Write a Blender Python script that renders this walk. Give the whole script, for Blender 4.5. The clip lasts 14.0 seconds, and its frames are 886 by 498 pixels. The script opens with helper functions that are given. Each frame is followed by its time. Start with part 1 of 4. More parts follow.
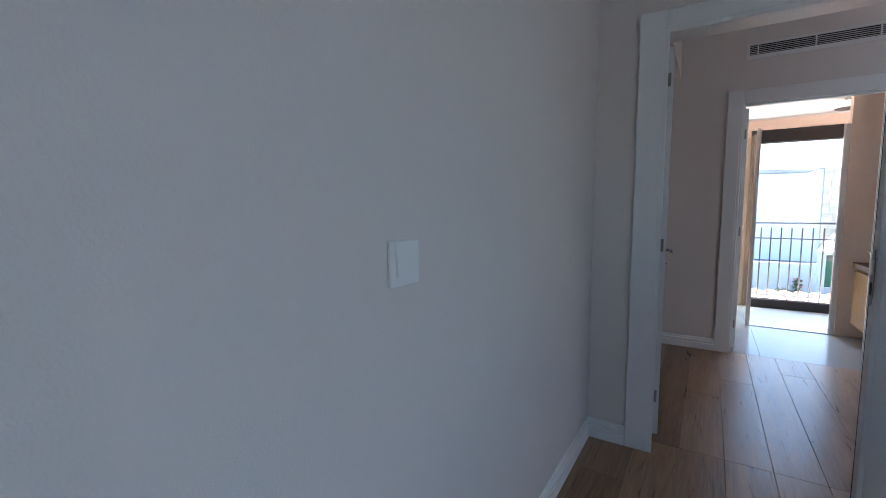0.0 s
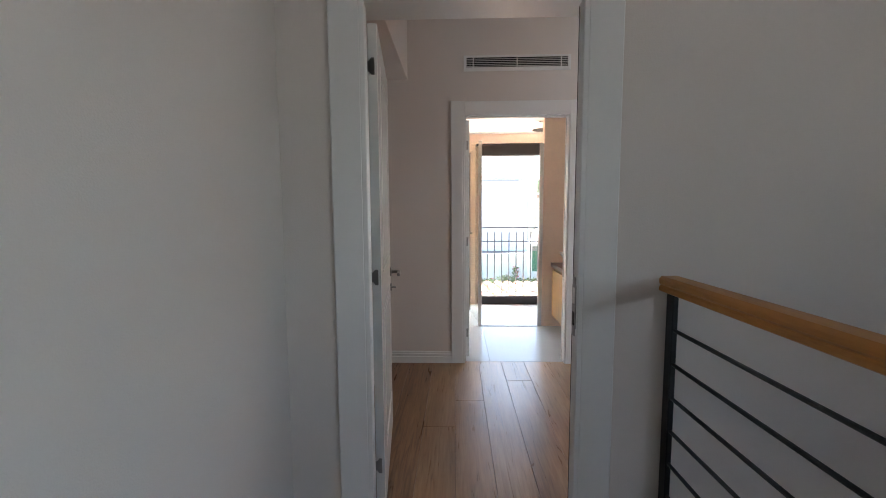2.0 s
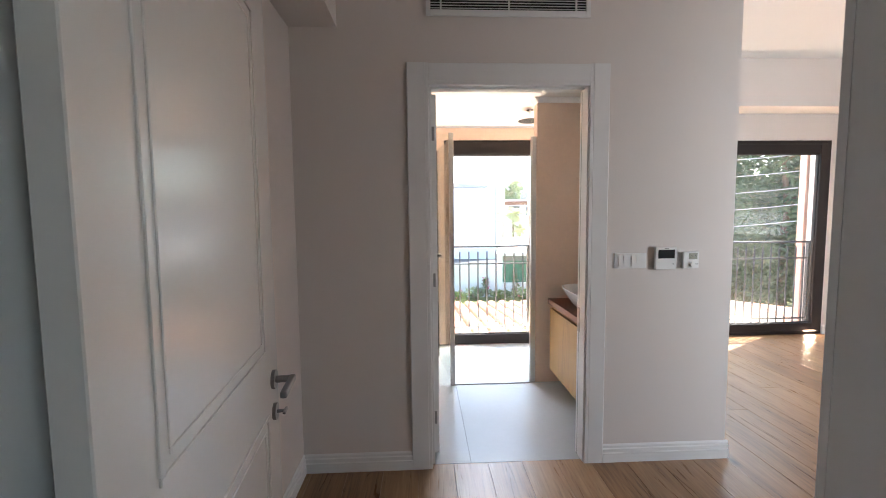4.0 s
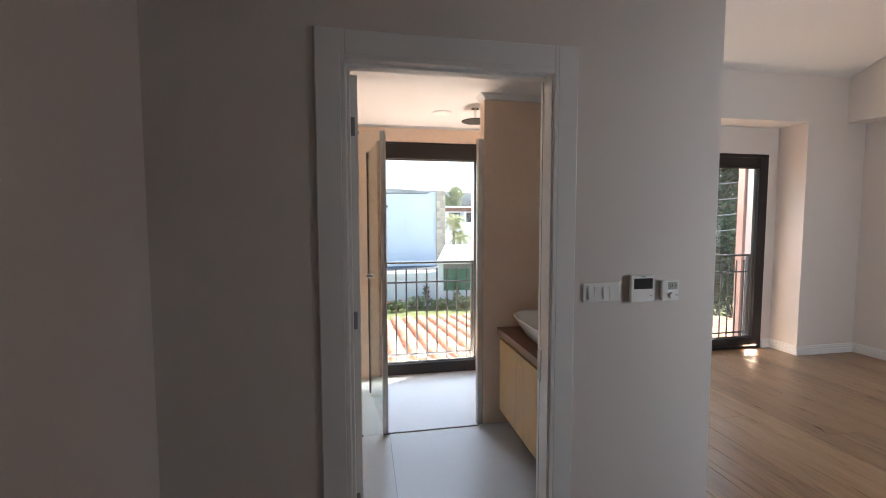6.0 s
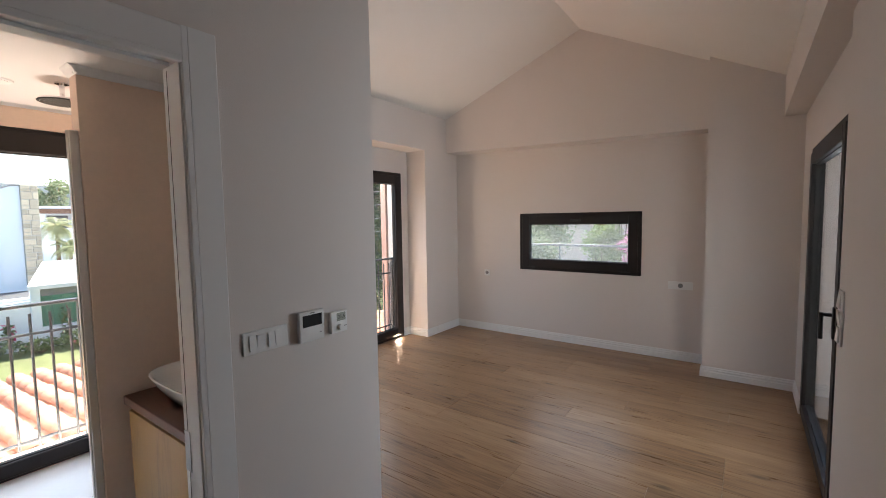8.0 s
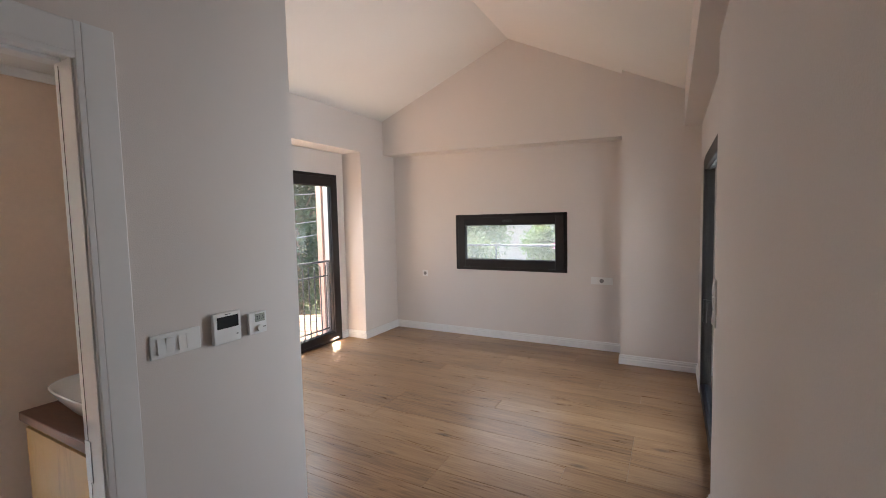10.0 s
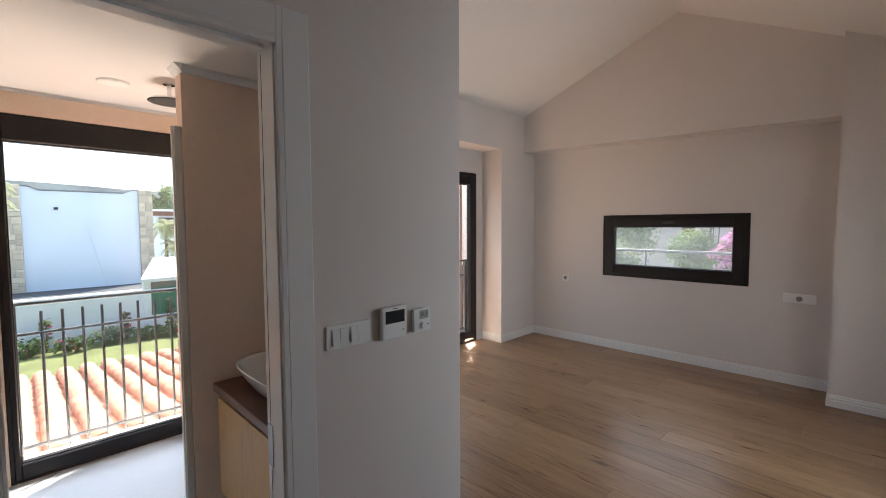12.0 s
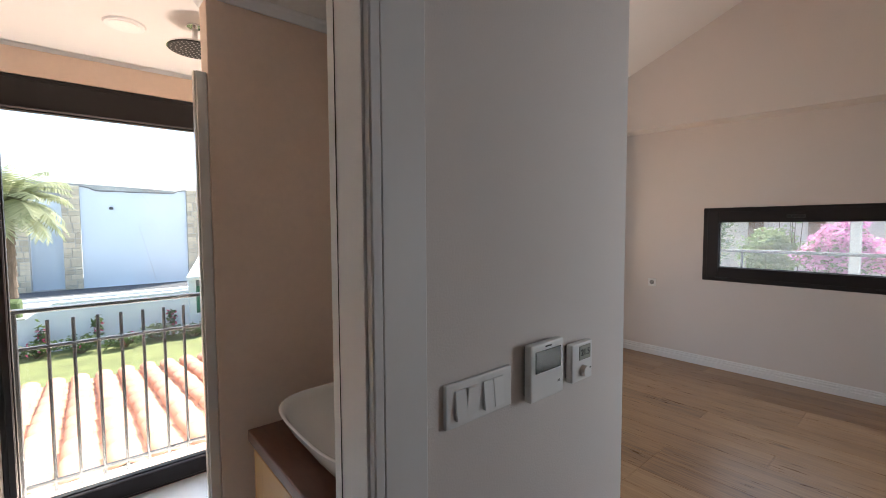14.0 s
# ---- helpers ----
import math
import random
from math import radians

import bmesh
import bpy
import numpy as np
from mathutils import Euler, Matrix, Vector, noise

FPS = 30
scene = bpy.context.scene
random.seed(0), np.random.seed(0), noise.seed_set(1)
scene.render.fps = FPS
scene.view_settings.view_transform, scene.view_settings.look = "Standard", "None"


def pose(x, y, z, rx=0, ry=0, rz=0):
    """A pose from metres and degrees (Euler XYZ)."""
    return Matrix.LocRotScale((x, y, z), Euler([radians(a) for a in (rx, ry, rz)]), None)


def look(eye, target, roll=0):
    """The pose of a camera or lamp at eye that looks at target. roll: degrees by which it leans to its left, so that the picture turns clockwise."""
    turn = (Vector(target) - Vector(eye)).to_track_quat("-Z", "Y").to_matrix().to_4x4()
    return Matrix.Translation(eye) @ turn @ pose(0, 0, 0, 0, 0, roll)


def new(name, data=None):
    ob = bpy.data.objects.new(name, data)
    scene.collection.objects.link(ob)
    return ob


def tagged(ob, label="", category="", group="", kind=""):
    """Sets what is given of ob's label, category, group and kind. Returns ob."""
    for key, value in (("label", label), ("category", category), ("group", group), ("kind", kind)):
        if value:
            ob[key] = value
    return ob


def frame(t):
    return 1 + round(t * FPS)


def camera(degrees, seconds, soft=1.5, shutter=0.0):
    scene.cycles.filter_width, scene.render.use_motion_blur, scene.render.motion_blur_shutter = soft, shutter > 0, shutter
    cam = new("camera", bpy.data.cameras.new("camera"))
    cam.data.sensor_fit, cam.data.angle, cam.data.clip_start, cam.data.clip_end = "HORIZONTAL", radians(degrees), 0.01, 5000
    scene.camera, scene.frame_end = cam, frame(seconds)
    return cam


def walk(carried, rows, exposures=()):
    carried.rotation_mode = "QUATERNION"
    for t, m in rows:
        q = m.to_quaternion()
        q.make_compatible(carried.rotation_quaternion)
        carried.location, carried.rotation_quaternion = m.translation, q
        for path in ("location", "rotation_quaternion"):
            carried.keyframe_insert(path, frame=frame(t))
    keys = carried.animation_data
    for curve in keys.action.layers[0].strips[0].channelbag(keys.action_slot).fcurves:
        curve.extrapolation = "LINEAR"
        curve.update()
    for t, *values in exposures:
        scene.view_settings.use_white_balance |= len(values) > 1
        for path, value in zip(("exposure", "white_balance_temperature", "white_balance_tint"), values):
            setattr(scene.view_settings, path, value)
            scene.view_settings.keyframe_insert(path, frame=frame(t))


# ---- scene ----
# the camera and its walk
cam = camera(92.6, 14.0, 0.95)
PATH = [
    (0, (-0.19, -4.244, 1.208), (-1.252, -2.559, 1.024), -0.1),
    (0.5, (-0.145, -4.214, 1.225), (-0.671, -2.294, 1.035), -0.3),
    (1, (-0.12, -4.077, 1.241), (-0.359, -2.1, 1.049), -0.3),
    (1.5, (-0.08, -3.806, 1.278), (-0.189, -1.818, 1.087), -0.1),
    (2, (-0.072, -3.495, 1.299), (-0.135, -1.505, 1.111), -0.3),
    (2.5, (-0.101, -3.174, 1.335), (-0.095, -1.183, 1.147), -0.4),
    (3, (-0.1, -2.825, 1.326), (-0.037, -0.834, 1.145), -0.3),
    (3.2, (-0.093, -2.677, 1.342), (-0.019, -0.686, 1.165), -0.4),
    (5.3, (0.025, -1.831, 1.41), (0.192, 0.158, 1.274), -0.1),
    (5.5, (0.025, -1.783, 1.422), (0.242, 0.201, 1.286), -0.0),
    (6, (0.056, -1.679, 1.442), (0.425, 0.282, 1.309), -0.1),
    (6.5, (0.167, -1.561, 1.482), (0.731, 0.352, 1.345), -0.2),
    (7, (0.235, -1.47, 1.516), (1.204, 0.274, 1.382), -0.4),
    (7.5, (0.237, -1.425, 1.545), (1.638, -0.005, 1.407), -0.6),
    (8, (0.221, -1.423, 1.558), (1.84, -0.258, 1.417), -0.9),
    (8.5, (0.214, -1.434, 1.565), (1.939, -0.434, 1.42), -1.1),
    (8.7, (0.215, -1.447, 1.563), (1.969, -0.497, 1.419), -1.2),
    (10.8, (0.236, -1.604, 1.512), (1.983, -0.637, 1.392), -1.3),
    (11, (0.242, -1.566, 1.499), (1.922, -0.486, 1.382), -1.3),
    (11.5, (0.232, -1.396, 1.481), (1.7, -0.043, 1.368), -0.8),
    (12, (0.277, -1.265, 1.507), (1.691, 0.144, 1.394), -0.3),
    (12.5, (0.44, -1.123, 1.486), (1.862, 0.279, 1.374), -0.2),
    (13, (0.595, -1.035, 1.495), (2.127, 0.246, 1.382), -0.0),
    (13.5, (0.586, -0.857, 1.481), (2.158, 0.374, 1.372), -0.2),
    (14, (0.51, -0.563, 1.454), (1.805, 0.957, 1.342), -0.3),
]
EXPOSURES = [(0, 2.3, 5550, 10), (0.5, 2.2, 5900, 10), (1, 2.42, 6150, 10), (1.5, 2.65, 6450, 10), (3.2, 2.8, 6500, 10), (5.3, 2.0, 6380, 10), (6.5, 1.53, 6400, 10), (7, 1.5, 6380, 10), (7.5, 1.5, 6400, 10),
             (8, 1.65, 6450, 10), (8.5, 2.1, 6450, 10), (8.7, 2.13, 6450, 10), (10.8, 1.9, 6450, 10), (11, 1.8, 6450, 10), (11.5, 1.3, 6400, 10), (12, 1.47, 6400, 10), (12.5, 1.58, 6400, 10), (13, 1.7, 6400, 10), (13.5, 2.05, 6400, 10), (14, 1.58, 6430, 10)]
walk(cam, [(t, look(eye, target, roll)) for t, eye, target, roll in PATH], EXPOSURES)

# ---- daylight ----
SUN_TO = Vector((0.857, 0.515, math.tan(radians(50)))).normalized()
world = bpy.data.worlds.new("world")
scene.world = world
world.use_nodes = True
wn = world.node_tree.nodes
sky = wn.new("ShaderNodeTexSky")
sky.sky_type, sky.sun_disc = "NISHITA", False
sky.sun_elevation, sky.sun_rotation = radians(50), math.atan2(SUN_TO.x, SUN_TO.y)
sky.air_density, sky.dust_density, sky.ozone_density = 1.0, 1.6, 1.0
wn["Background"].inputs["Strength"].default_value = 0.15
world.node_tree.links.new(sky.outputs["Color"], wn["Background"].inputs["Color"])

sun = new("sun", bpy.data.lights.new("sun", "SUN"))
sun.data.energy, sun.data.angle, sun.data.color = 4.4, radians(0.53), (1.0, 0.95, 0.87)
sun.matrix_world = look(SUN_TO * 50, (0, 0, 0))


def sky_lamp(name, eye, target, sx, sy, watts, color):
    """An area lamp at a window's opening that stands in for the sky's light, or for sun bounced off the roof tiles."""
    lamp = new(name, bpy.data.lights.new(name, "AREA"))
    lamp.data.shape, lamp.data.size, lamp.data.size_y = "RECTANGLE", sx, sy
    lamp.data.energy, lamp.data.color = watts, color
    lamp.matrix_world = look(eye, target)
    return lamp


DAY = (0.82, 0.905, 1.0)
sky_lamp("sky_light_bath", (0.67, 2.62, 2.42), (0.67, 1.0, 0.6), 0.9, 0.4, 66, DAY)
# hidden strip added for the sunlit tiles' upward bounce; the bedroom has one too
sky_lamp("roof_glow_bath", (0.67, 2.315, 0.035), (0.67, 1.2, 0.95), 0.88, 0.04, 17, (1.0, 0.84, 0.70))
sky_lamp("sky_light_bedroom", (3.7, 2.72, 2.5), (3.6, 0.6, 0.6), 1.5, 0.45, 10.5, DAY)
sky_lamp("roof_glow_bedroom", (3.7, 2.40, 0.035), (3.5, 1.2, 1.3), 1.4, 0.04, 14.0, (1.0, 0.72, 0.50))
sky_lamp("sky_light_gable", (5.75, 0.27, 1.95), (4.2, 0.27, 0.6), 1.4, 0.4, 9.0, DAY)
terrace_light = sky_lamp("sky_light_terrace", (3.6, -2.15, 1.45), (2.68, -0.1, 1.3), 0.9, 1.3, 8.5, DAY)
terrace_light.data.spread = radians(130)
# added lamp: the landing's own source is out of view and assumed here
landing_light = sky_lamp("assumed_sky_landing", (2.92, -4.7, 1.9), (-0.7, -4.0, 0.3), 2.0, 0.9, 1.15, (0.70, 0.86, 1.0))
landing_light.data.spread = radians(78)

# ---- materials ----


def material(name, color, rough=0.5, metal=0.0, spread=0.06, scale=6.0, fine=90.0, bump=0.1, dist=0.004, per_object=0.0, spec=0.5, stretch=None):
    """A plain surface with variation at two scales and a fine relief."""
    m = bpy.data.materials.new(name)
    m.use_nodes = True
    n, l = m.node_tree.nodes, m.node_tree.links
    b = n["Principled BSDF"]
    b.inputs["Roughness"].default_value, b.inputs["Metallic"].default_value = rough, metal
    b.inputs["Specular IOR Level"].default_value = spec
    co = n.new("ShaderNodeTexCoord")
    source = co.outputs["Object"]
    if stretch:
        mp = n.new("ShaderNodeMapping")
        mp.inputs["Scale"].default_value = stretch
        l.new(source, mp.inputs["Vector"])
        source = mp.outputs["Vector"]
    big, small = n.new("ShaderNodeTexNoise"), n.new("ShaderNodeTexNoise")
    for t, s, d in ((big, scale, 3), (small, fine, 4)):
        t.inputs["Scale"].default_value, t.inputs["Detail"].default_value = s, d
        l.new(source, t.inputs["Vector"])
    add = n.new("ShaderNodeMath")
    add.operation = "MULTIPLY_ADD"
    l.new(small.outputs["Fac"], add.inputs[0])
    add.inputs[1].default_value = 0.5
    l.new(big.outputs["Fac"], add.inputs[2])
    value = add.outputs[0]
    if per_object:
        info = n.new("ShaderNodeObjectInfo")
        more = n.new("ShaderNodeMath")
        more.operation = "MULTIPLY_ADD"
        l.new(info.outputs["Random"], more.inputs[0])
        more.inputs[1].default_value = per_object
        l.new(value, more.inputs[2])
        value = more.outputs[0]
    ramp = n.new("ShaderNodeMapRange")
    ramp.inputs["From Min"].default_value, ramp.inputs["From Max"].default_value = 0.45, 1.05 + per_object
    ramp.inputs["To Min"].default_value, ramp.inputs["To Max"].default_value = 1 - spread, 1 + spread
    l.new(value, ramp.inputs["Value"])
    mul = n.new("ShaderNodeVectorMath")
    mul.operation = "SCALE"
    mul.inputs[0].default_value = color
    l.new(ramp.outputs["Result"], mul.inputs["Scale"])
    l.new(mul.outputs["Vector"], b.inputs["Base Color"])
    if bump:
        bp = n.new("ShaderNodeBump")
        bp.inputs["Strength"].default_value, bp.inputs["Distance"].default_value = bump, dist
        l.new(small.outputs["Fac"], bp.inputs["Height"])
        l.new(bp.outputs["Normal"], b.inputs["Normal"])
    return m


def wood(name, dark, light, rough=0.4, along=(18.0, 1.1, 18.0), per_object=0.32, bump=0.06, knots=True):
    """Grained wood; the grain runs along the axis with the small factor, and each piece differs."""
    m = bpy.data.materials.new(name)
    m.use_nodes = True
    n, l = m.node_tree.nodes, m.node_tree.links
    b = n["Principled BSDF"]
    co, info, mp = n.new("ShaderNodeTexCoord"), n.new("ShaderNodeObjectInfo"), n.new("ShaderNodeMapping")
    mp.inputs["Scale"].default_value = along
    shift = n.new("ShaderNodeVectorMath")
    shift.operation = "SCALE"
    shift.inputs[0].default_value = (13.7, 7.3, 29.1)
    l.new(info.outputs["Random"], shift.inputs["Scale"])
    l.new(co.outputs["Object"], mp.inputs["Vector"])
    l.new(shift.outputs["Vector"], mp.inputs["Location"])
    grain, fine, patch = n.new("ShaderNodeTexNoise"), n.new("ShaderNodeTexNoise"), n.new("ShaderNodeTexNoise")
    grain.inputs["Scale"].default_value, grain.inputs["Detail"].default_value, grain.inputs["Distortion"].default_value = 1.6, 6, 1.2
    fine.inputs["Scale"].default_value, fine.inputs["Detail"].default_value = 9.0, 5
    patch.inputs["Scale"].default_value, patch.inputs["Detail"].default_value = 0.5, 2
    for t in (grain, fine, patch):
        l.new(mp.outputs["Vector"], t.inputs["Vector"])
    mix1 = n.new("ShaderNodeMath")
    mix1.operation = "MULTIPLY_ADD"
    l.new(fine.outputs["Fac"], mix1.inputs[0])
    mix1.inputs[1].default_value = 0.62
    l.new(grain.outputs["Fac"], mix1.inputs[2])
    mix2 = n.new("ShaderNodeMath")
    mix2.operation = "MULTIPLY_ADD"
    l.new(info.outputs["Random"], mix2.inputs[0])
    mix2.inputs[1].default_value = per_object
    l.new(mix1.outputs[0], mix2.inputs[2])
    ramp = n.new("ShaderNodeValToRGB")
    e = ramp.color_ramp.elements
    e[0].position, e[0].color = 0.42, (*dark, 1)
    e[1].position, e[1].color = min(1.0, 0.86 + per_object * 0.45), (*light, 1)
    l.new(mix2.outputs[0], ramp.inputs["Fac"])
    out = ramp.outputs["Color"]
    if knots:
        vor = n.new("ShaderNodeTexVoronoi")
        vor.inputs["Scale"].default_value = 0.9
        mk = n.new("ShaderNodeMapping")
        mk.inputs["Scale"].default_value = (5.0, 2.2, 5.0)
        l.new(co.outputs["Object"], mk.inputs["Vector"])
        l.new(shift.outputs["Vector"], mk.inputs["Location"])
        l.new(mk.outputs["Vector"], vor.inputs["Vector"])
        kr = n.new("ShaderNodeMapRange")
        kr.inputs["From Min"].default_value, kr.inputs["From Max"].default_value = 0.02, 0.11
        kr.inputs["To Min"].default_value, kr.inputs["To Max"].default_value = 0.5, 0.0
        l.new(vor.outputs["Distance"], kr.inputs["Value"])
        km = n.new("ShaderNodeMix")
        km.data_type = "RGBA"
        l.new(kr.outputs["Result"], km.inputs["Factor"])
        l.new(out, km.inputs["A"])
        km.inputs["B"].default_value = (dark[0] * 0.35, dark[1] * 0.3, dark[2] * 0.28, 1)
        out = km.outputs["Result"]
    l.new(out, b.inputs["Base Color"])
    rr = n.new("ShaderNodeMapRange")
    rr.inputs["To Min"].default_value, rr.inputs["To Max"].default_value = rough - 0.08, rough + 0.12
    l.new(grain.outputs["Fac"], rr.inputs["Value"])
    l.new(rr.outputs["Result"], b.inputs["Roughness"])
    bp = n.new("ShaderNodeBump")
    bp.inputs["Strength"].default_value, bp.inputs["Distance"].default_value = bump, 0.003
    l.new(mix1.outputs[0], bp.inputs["Height"])
    l.new(bp.outputs["Normal"], b.inputs["Normal"])
    return m


def oak_floor(name):
    """Brushed honey oak: soft streaks along y, a tone of its own for each plank, dark mineral lines and sparse knots."""
    m = bpy.data.materials.new(name)
    m.use_nodes = True
    n, l = m.node_tree.nodes, m.node_tree.links
    b = n["Principled BSDF"]
    co, info, shift = n.new("ShaderNodeTexCoord"), n.new("ShaderNodeObjectInfo"), n.new("ShaderNodeVectorMath")
    shift.operation = "SCALE"
    shift.inputs[0].default_value = (13.7, 37.3, 29.1)
    l.new(info.outputs["Random"], shift.inputs["Scale"])

    def mapped(scale):
        mp = n.new("ShaderNodeMapping")
        mp.inputs["Scale"].default_value = scale
        l.new(co.outputs["Object"], mp.inputs["Vector"])
        l.new(shift.outputs["Vector"], mp.inputs["Location"])
        return mp.outputs["Vector"]

    def noisy(scale, detail, distortion=0.0):
        t = n.new("ShaderNodeTexNoise")
        t.inputs["Scale"].default_value, t.inputs["Detail"].default_value, t.inputs["Distortion"].default_value = 1.0, detail, distortion
        l.new(mapped(scale), t.inputs["Vector"])
        return t.outputs["Fac"]

    def remap(value, a0, a1, b0, b1):
        r = n.new("ShaderNodeMapRange")
        r.inputs["From Min"].default_value, r.inputs["From Max"].default_value = a0, a1
        r.inputs["To Min"].default_value, r.inputs["To Max"].default_value = b0, b1
        l.new(value, r.inputs["Value"])
        return r.outputs["Result"]

    def plus(value, factor, base):
        a = n.new("ShaderNodeMath")
        a.operation = "MULTIPLY_ADD"
        l.new(value, a.inputs[0])
        a.inputs[1].default_value = factor
        l.new(base, a.inputs[2])
        return a.outputs[0]

    def darker(color, fac, tint):
        k = n.new("ShaderNodeMix")
        k.data_type = "RGBA"
        l.new(fac, k.inputs["Factor"])
        l.new(color, k.inputs["A"])
        k.inputs["B"].default_value = (*tint, 1)
        return k.outputs["Result"]

    broad, figure, pore = noisy((7.0, 0.8, 7.0), 3, 0.8), noisy((30.0, 2.0, 30.0), 5, 2.0), noisy((150.0, 5.0, 150.0), 3)
    tone = plus(info.outputs["Random"], 0.22, plus(pore, 0.30, plus(figure, 0.75, remap(broad, 0.3, 0.7, -0.12, 0.10))))
    ramp = n.new("ShaderNodeValToRGB")
    e = ramp.color_ramp.elements
    e[0].position, e[0].color = 0.32, (0.130, 0.070, 0.034, 1)
    e[1].position, e[1].color = 0.95, (0.410, 0.264, 0.143, 1)
    mid = e.new(0.58)
    mid.color = (0.274, 0.152, 0.072, 1)
    l.new(tone, ramp.inputs["Fac"])
    color = darker(ramp.outputs["Color"], remap(noisy((60.0, 3.2, 60.0), 3, 0.8), 0.61, 0.73, 0.0, 0.48), (0.075, 0.038, 0.018))
    vor = n.new("ShaderNodeTexVoronoi")
    vor.inputs["Scale"].default_value = 1.0
    l.new(mapped((5.0, 1.7, 5.0)), vor.inputs["Vector"])
    sep, gate = n.new("ShaderNodeSeparateColor"), n.new("ShaderNodeMath")
    l.new(vor.outputs["Color"], sep.inputs["Color"])
    gate.operation = "MULTIPLY"
    l.new(remap(vor.outputs["Distance"], 0.03, 0.13, 0.85, 0.0), gate.inputs[0])
    l.new(remap(sep.outputs["Red"], 0.45, 0.52, 0.0, 1.0), gate.inputs[1])
    color = darker(color, gate.outputs[0], (0.045, 0.024, 0.014))
    l.new(color, b.inputs["Base Color"])
    l.new(remap(figure, 0.3, 0.7, 0.26, 0.40), b.inputs["Roughness"])
    b.inputs["Coat Weight"].default_value, b.inputs["Coat Roughness"].default_value = 0.25, 0.3
    bp = n.new("ShaderNodeBump")
    bp.inputs["Strength"].default_value, bp.inputs["Distance"].default_value = 0.12, 0.003
    l.new(plus(pore, 0.5, figure), bp.inputs["Height"])
    l.new(bp.outputs["Normal"], b.inputs["Normal"])
    return m


def glass(name, tint=(0.97, 0.99, 0.98), rough=0.0, haze=0.0):
    """A thin pane: clear, with a reflection that grows towards grazing; an optional translucent film veils what lies
    behind.
    """
    m = bpy.data.materials.new(name)
    m.use_nodes = True
    n, l = m.node_tree.nodes, m.node_tree.links
    n.remove(n["Principled BSDF"])
    clear, gloss, mix, fres = n.new("ShaderNodeBsdfTransparent"), n.new("ShaderNodeBsdfGlossy"), n.new("ShaderNodeMixShader"), n.new("ShaderNodeLayerWeight")
    clear.inputs["Color"].default_value = (*tint, 1)
    gloss.inputs["Roughness"].default_value = rough
    fres.inputs["Blend"].default_value = 0.5
    power, gain = n.new("ShaderNodeMath"), n.new("ShaderNodeMath")
    power.operation, gain.operation = "POWER", "MULTIPLY_ADD"
    power.inputs[1].default_value = 5.0
    gain.inputs[1].default_value, gain.inputs[2].default_value = 0.9, 0.035
    l.new(fres.outputs["Facing"], power.inputs[0])
    l.new(power.outputs[0], gain.inputs[0])
    l.new(gain.outputs[0], mix.inputs["Fac"])
    if haze:
        film, veil = n.new("ShaderNodeBsdfTranslucent"), n.new("ShaderNodeMixShader")
        film.inputs["Color"].default_value = (0.9, 0.9, 0.88, 1)
        veil.inputs["Fac"].default_value = haze
        l.new(clear.outputs["BSDF"], veil.inputs[1])
        l.new(film.outputs["BSDF"], veil.inputs[2])
        l.new(veil.outputs["Shader"], mix.inputs[1])
    else:
        l.new(clear.outputs["BSDF"], mix.inputs[1])
    l.new(gloss.outputs["BSDF"], mix.inputs[2])
    l.new(mix.outputs["Shader"], n["Material Output"].inputs["Surface"])
    return m


def leafy(name, a, b2, rough=0.6):
    """Leaves whose colour differs from clump to clump."""
    m = bpy.data.materials.new(name)
    m.use_nodes = True
    n, l = m.node_tree.nodes, m.node_tree.links
    b = n["Principled BSDF"]
    geo, ramp = n.new("ShaderNodeNewGeometry"), n.new("ShaderNodeValToRGB")
    ramp.color_ramp.elements[0].color, ramp.color_ramp.elements[1].color = (*a, 1), (*b2, 1)
    l.new(geo.outputs["Random Per Island"], ramp.inputs["Fac"])
    l.new(ramp.outputs["Color"], b.inputs["Base Color"])
    b.inputs["Roughness"].default_value = rough
    through_leaf, mix = n.new("ShaderNodeBsdfTranslucent"), n.new("ShaderNodeMixShader")
    mix.inputs["Fac"].default_value = 0.45
    l.new(ramp.outputs["Color"], through_leaf.inputs["Color"])
    l.new(b.outputs["BSDF"], mix.inputs[1])
    l.new(through_leaf.outputs["BSDF"], mix.inputs[2])
    l.new(mix.outputs["Shader"], n["Material Output"].inputs["Surface"])
    return m


WALL = material("wall_paint", (0.72, 0.668, 0.637), 0.75, spread=0.02, scale=1.5, fine=230, bump=0.38, dist=0.002)
CEIL = material("ceiling_paint", (0.78, 0.76, 0.74), 0.8, spread=0.02, scale=1.2, fine=200, bump=0.08, dist=0.002)
TRIM = material("white_trim_lacquer", (0.80, 0.80, 0.80), 0.36, spread=0.015, scale=4, fine=60, bump=0.03, dist=0.001)
LEAF_WHITE = material("white_door_lacquer", (0.80, 0.80, 0.795), 0.25, spread=0.015, scale=3, fine=50, bump=0.02, dist=0.001)
BEIGE = material("beige_microcement", (0.80, 0.625, 0.50), 0.6, spread=0.06, scale=3.5, fine=40, bump=0.1, dist=0.002)
BATH_TILE = material("pale_floor_tile", (0.45, 0.475, 0.50), 0.22, spread=0.05, scale=2.5, fine=30, bump=0.02, dist=0.001, per_object=0.3)
GROUT = material("grey_grout", (0.46, 0.46, 0.46), 0.9, spread=0.1, fine=120)
OAK = oak_floor("oak_plank")
OAK_RAIL = wood("varnished_handrail_oak", (0.29, 0.105, 0.022), (0.50, 0.21, 0.050), 0.35, along=(10.0, 1.2, 10.0), per_object=0.1, knots=False)
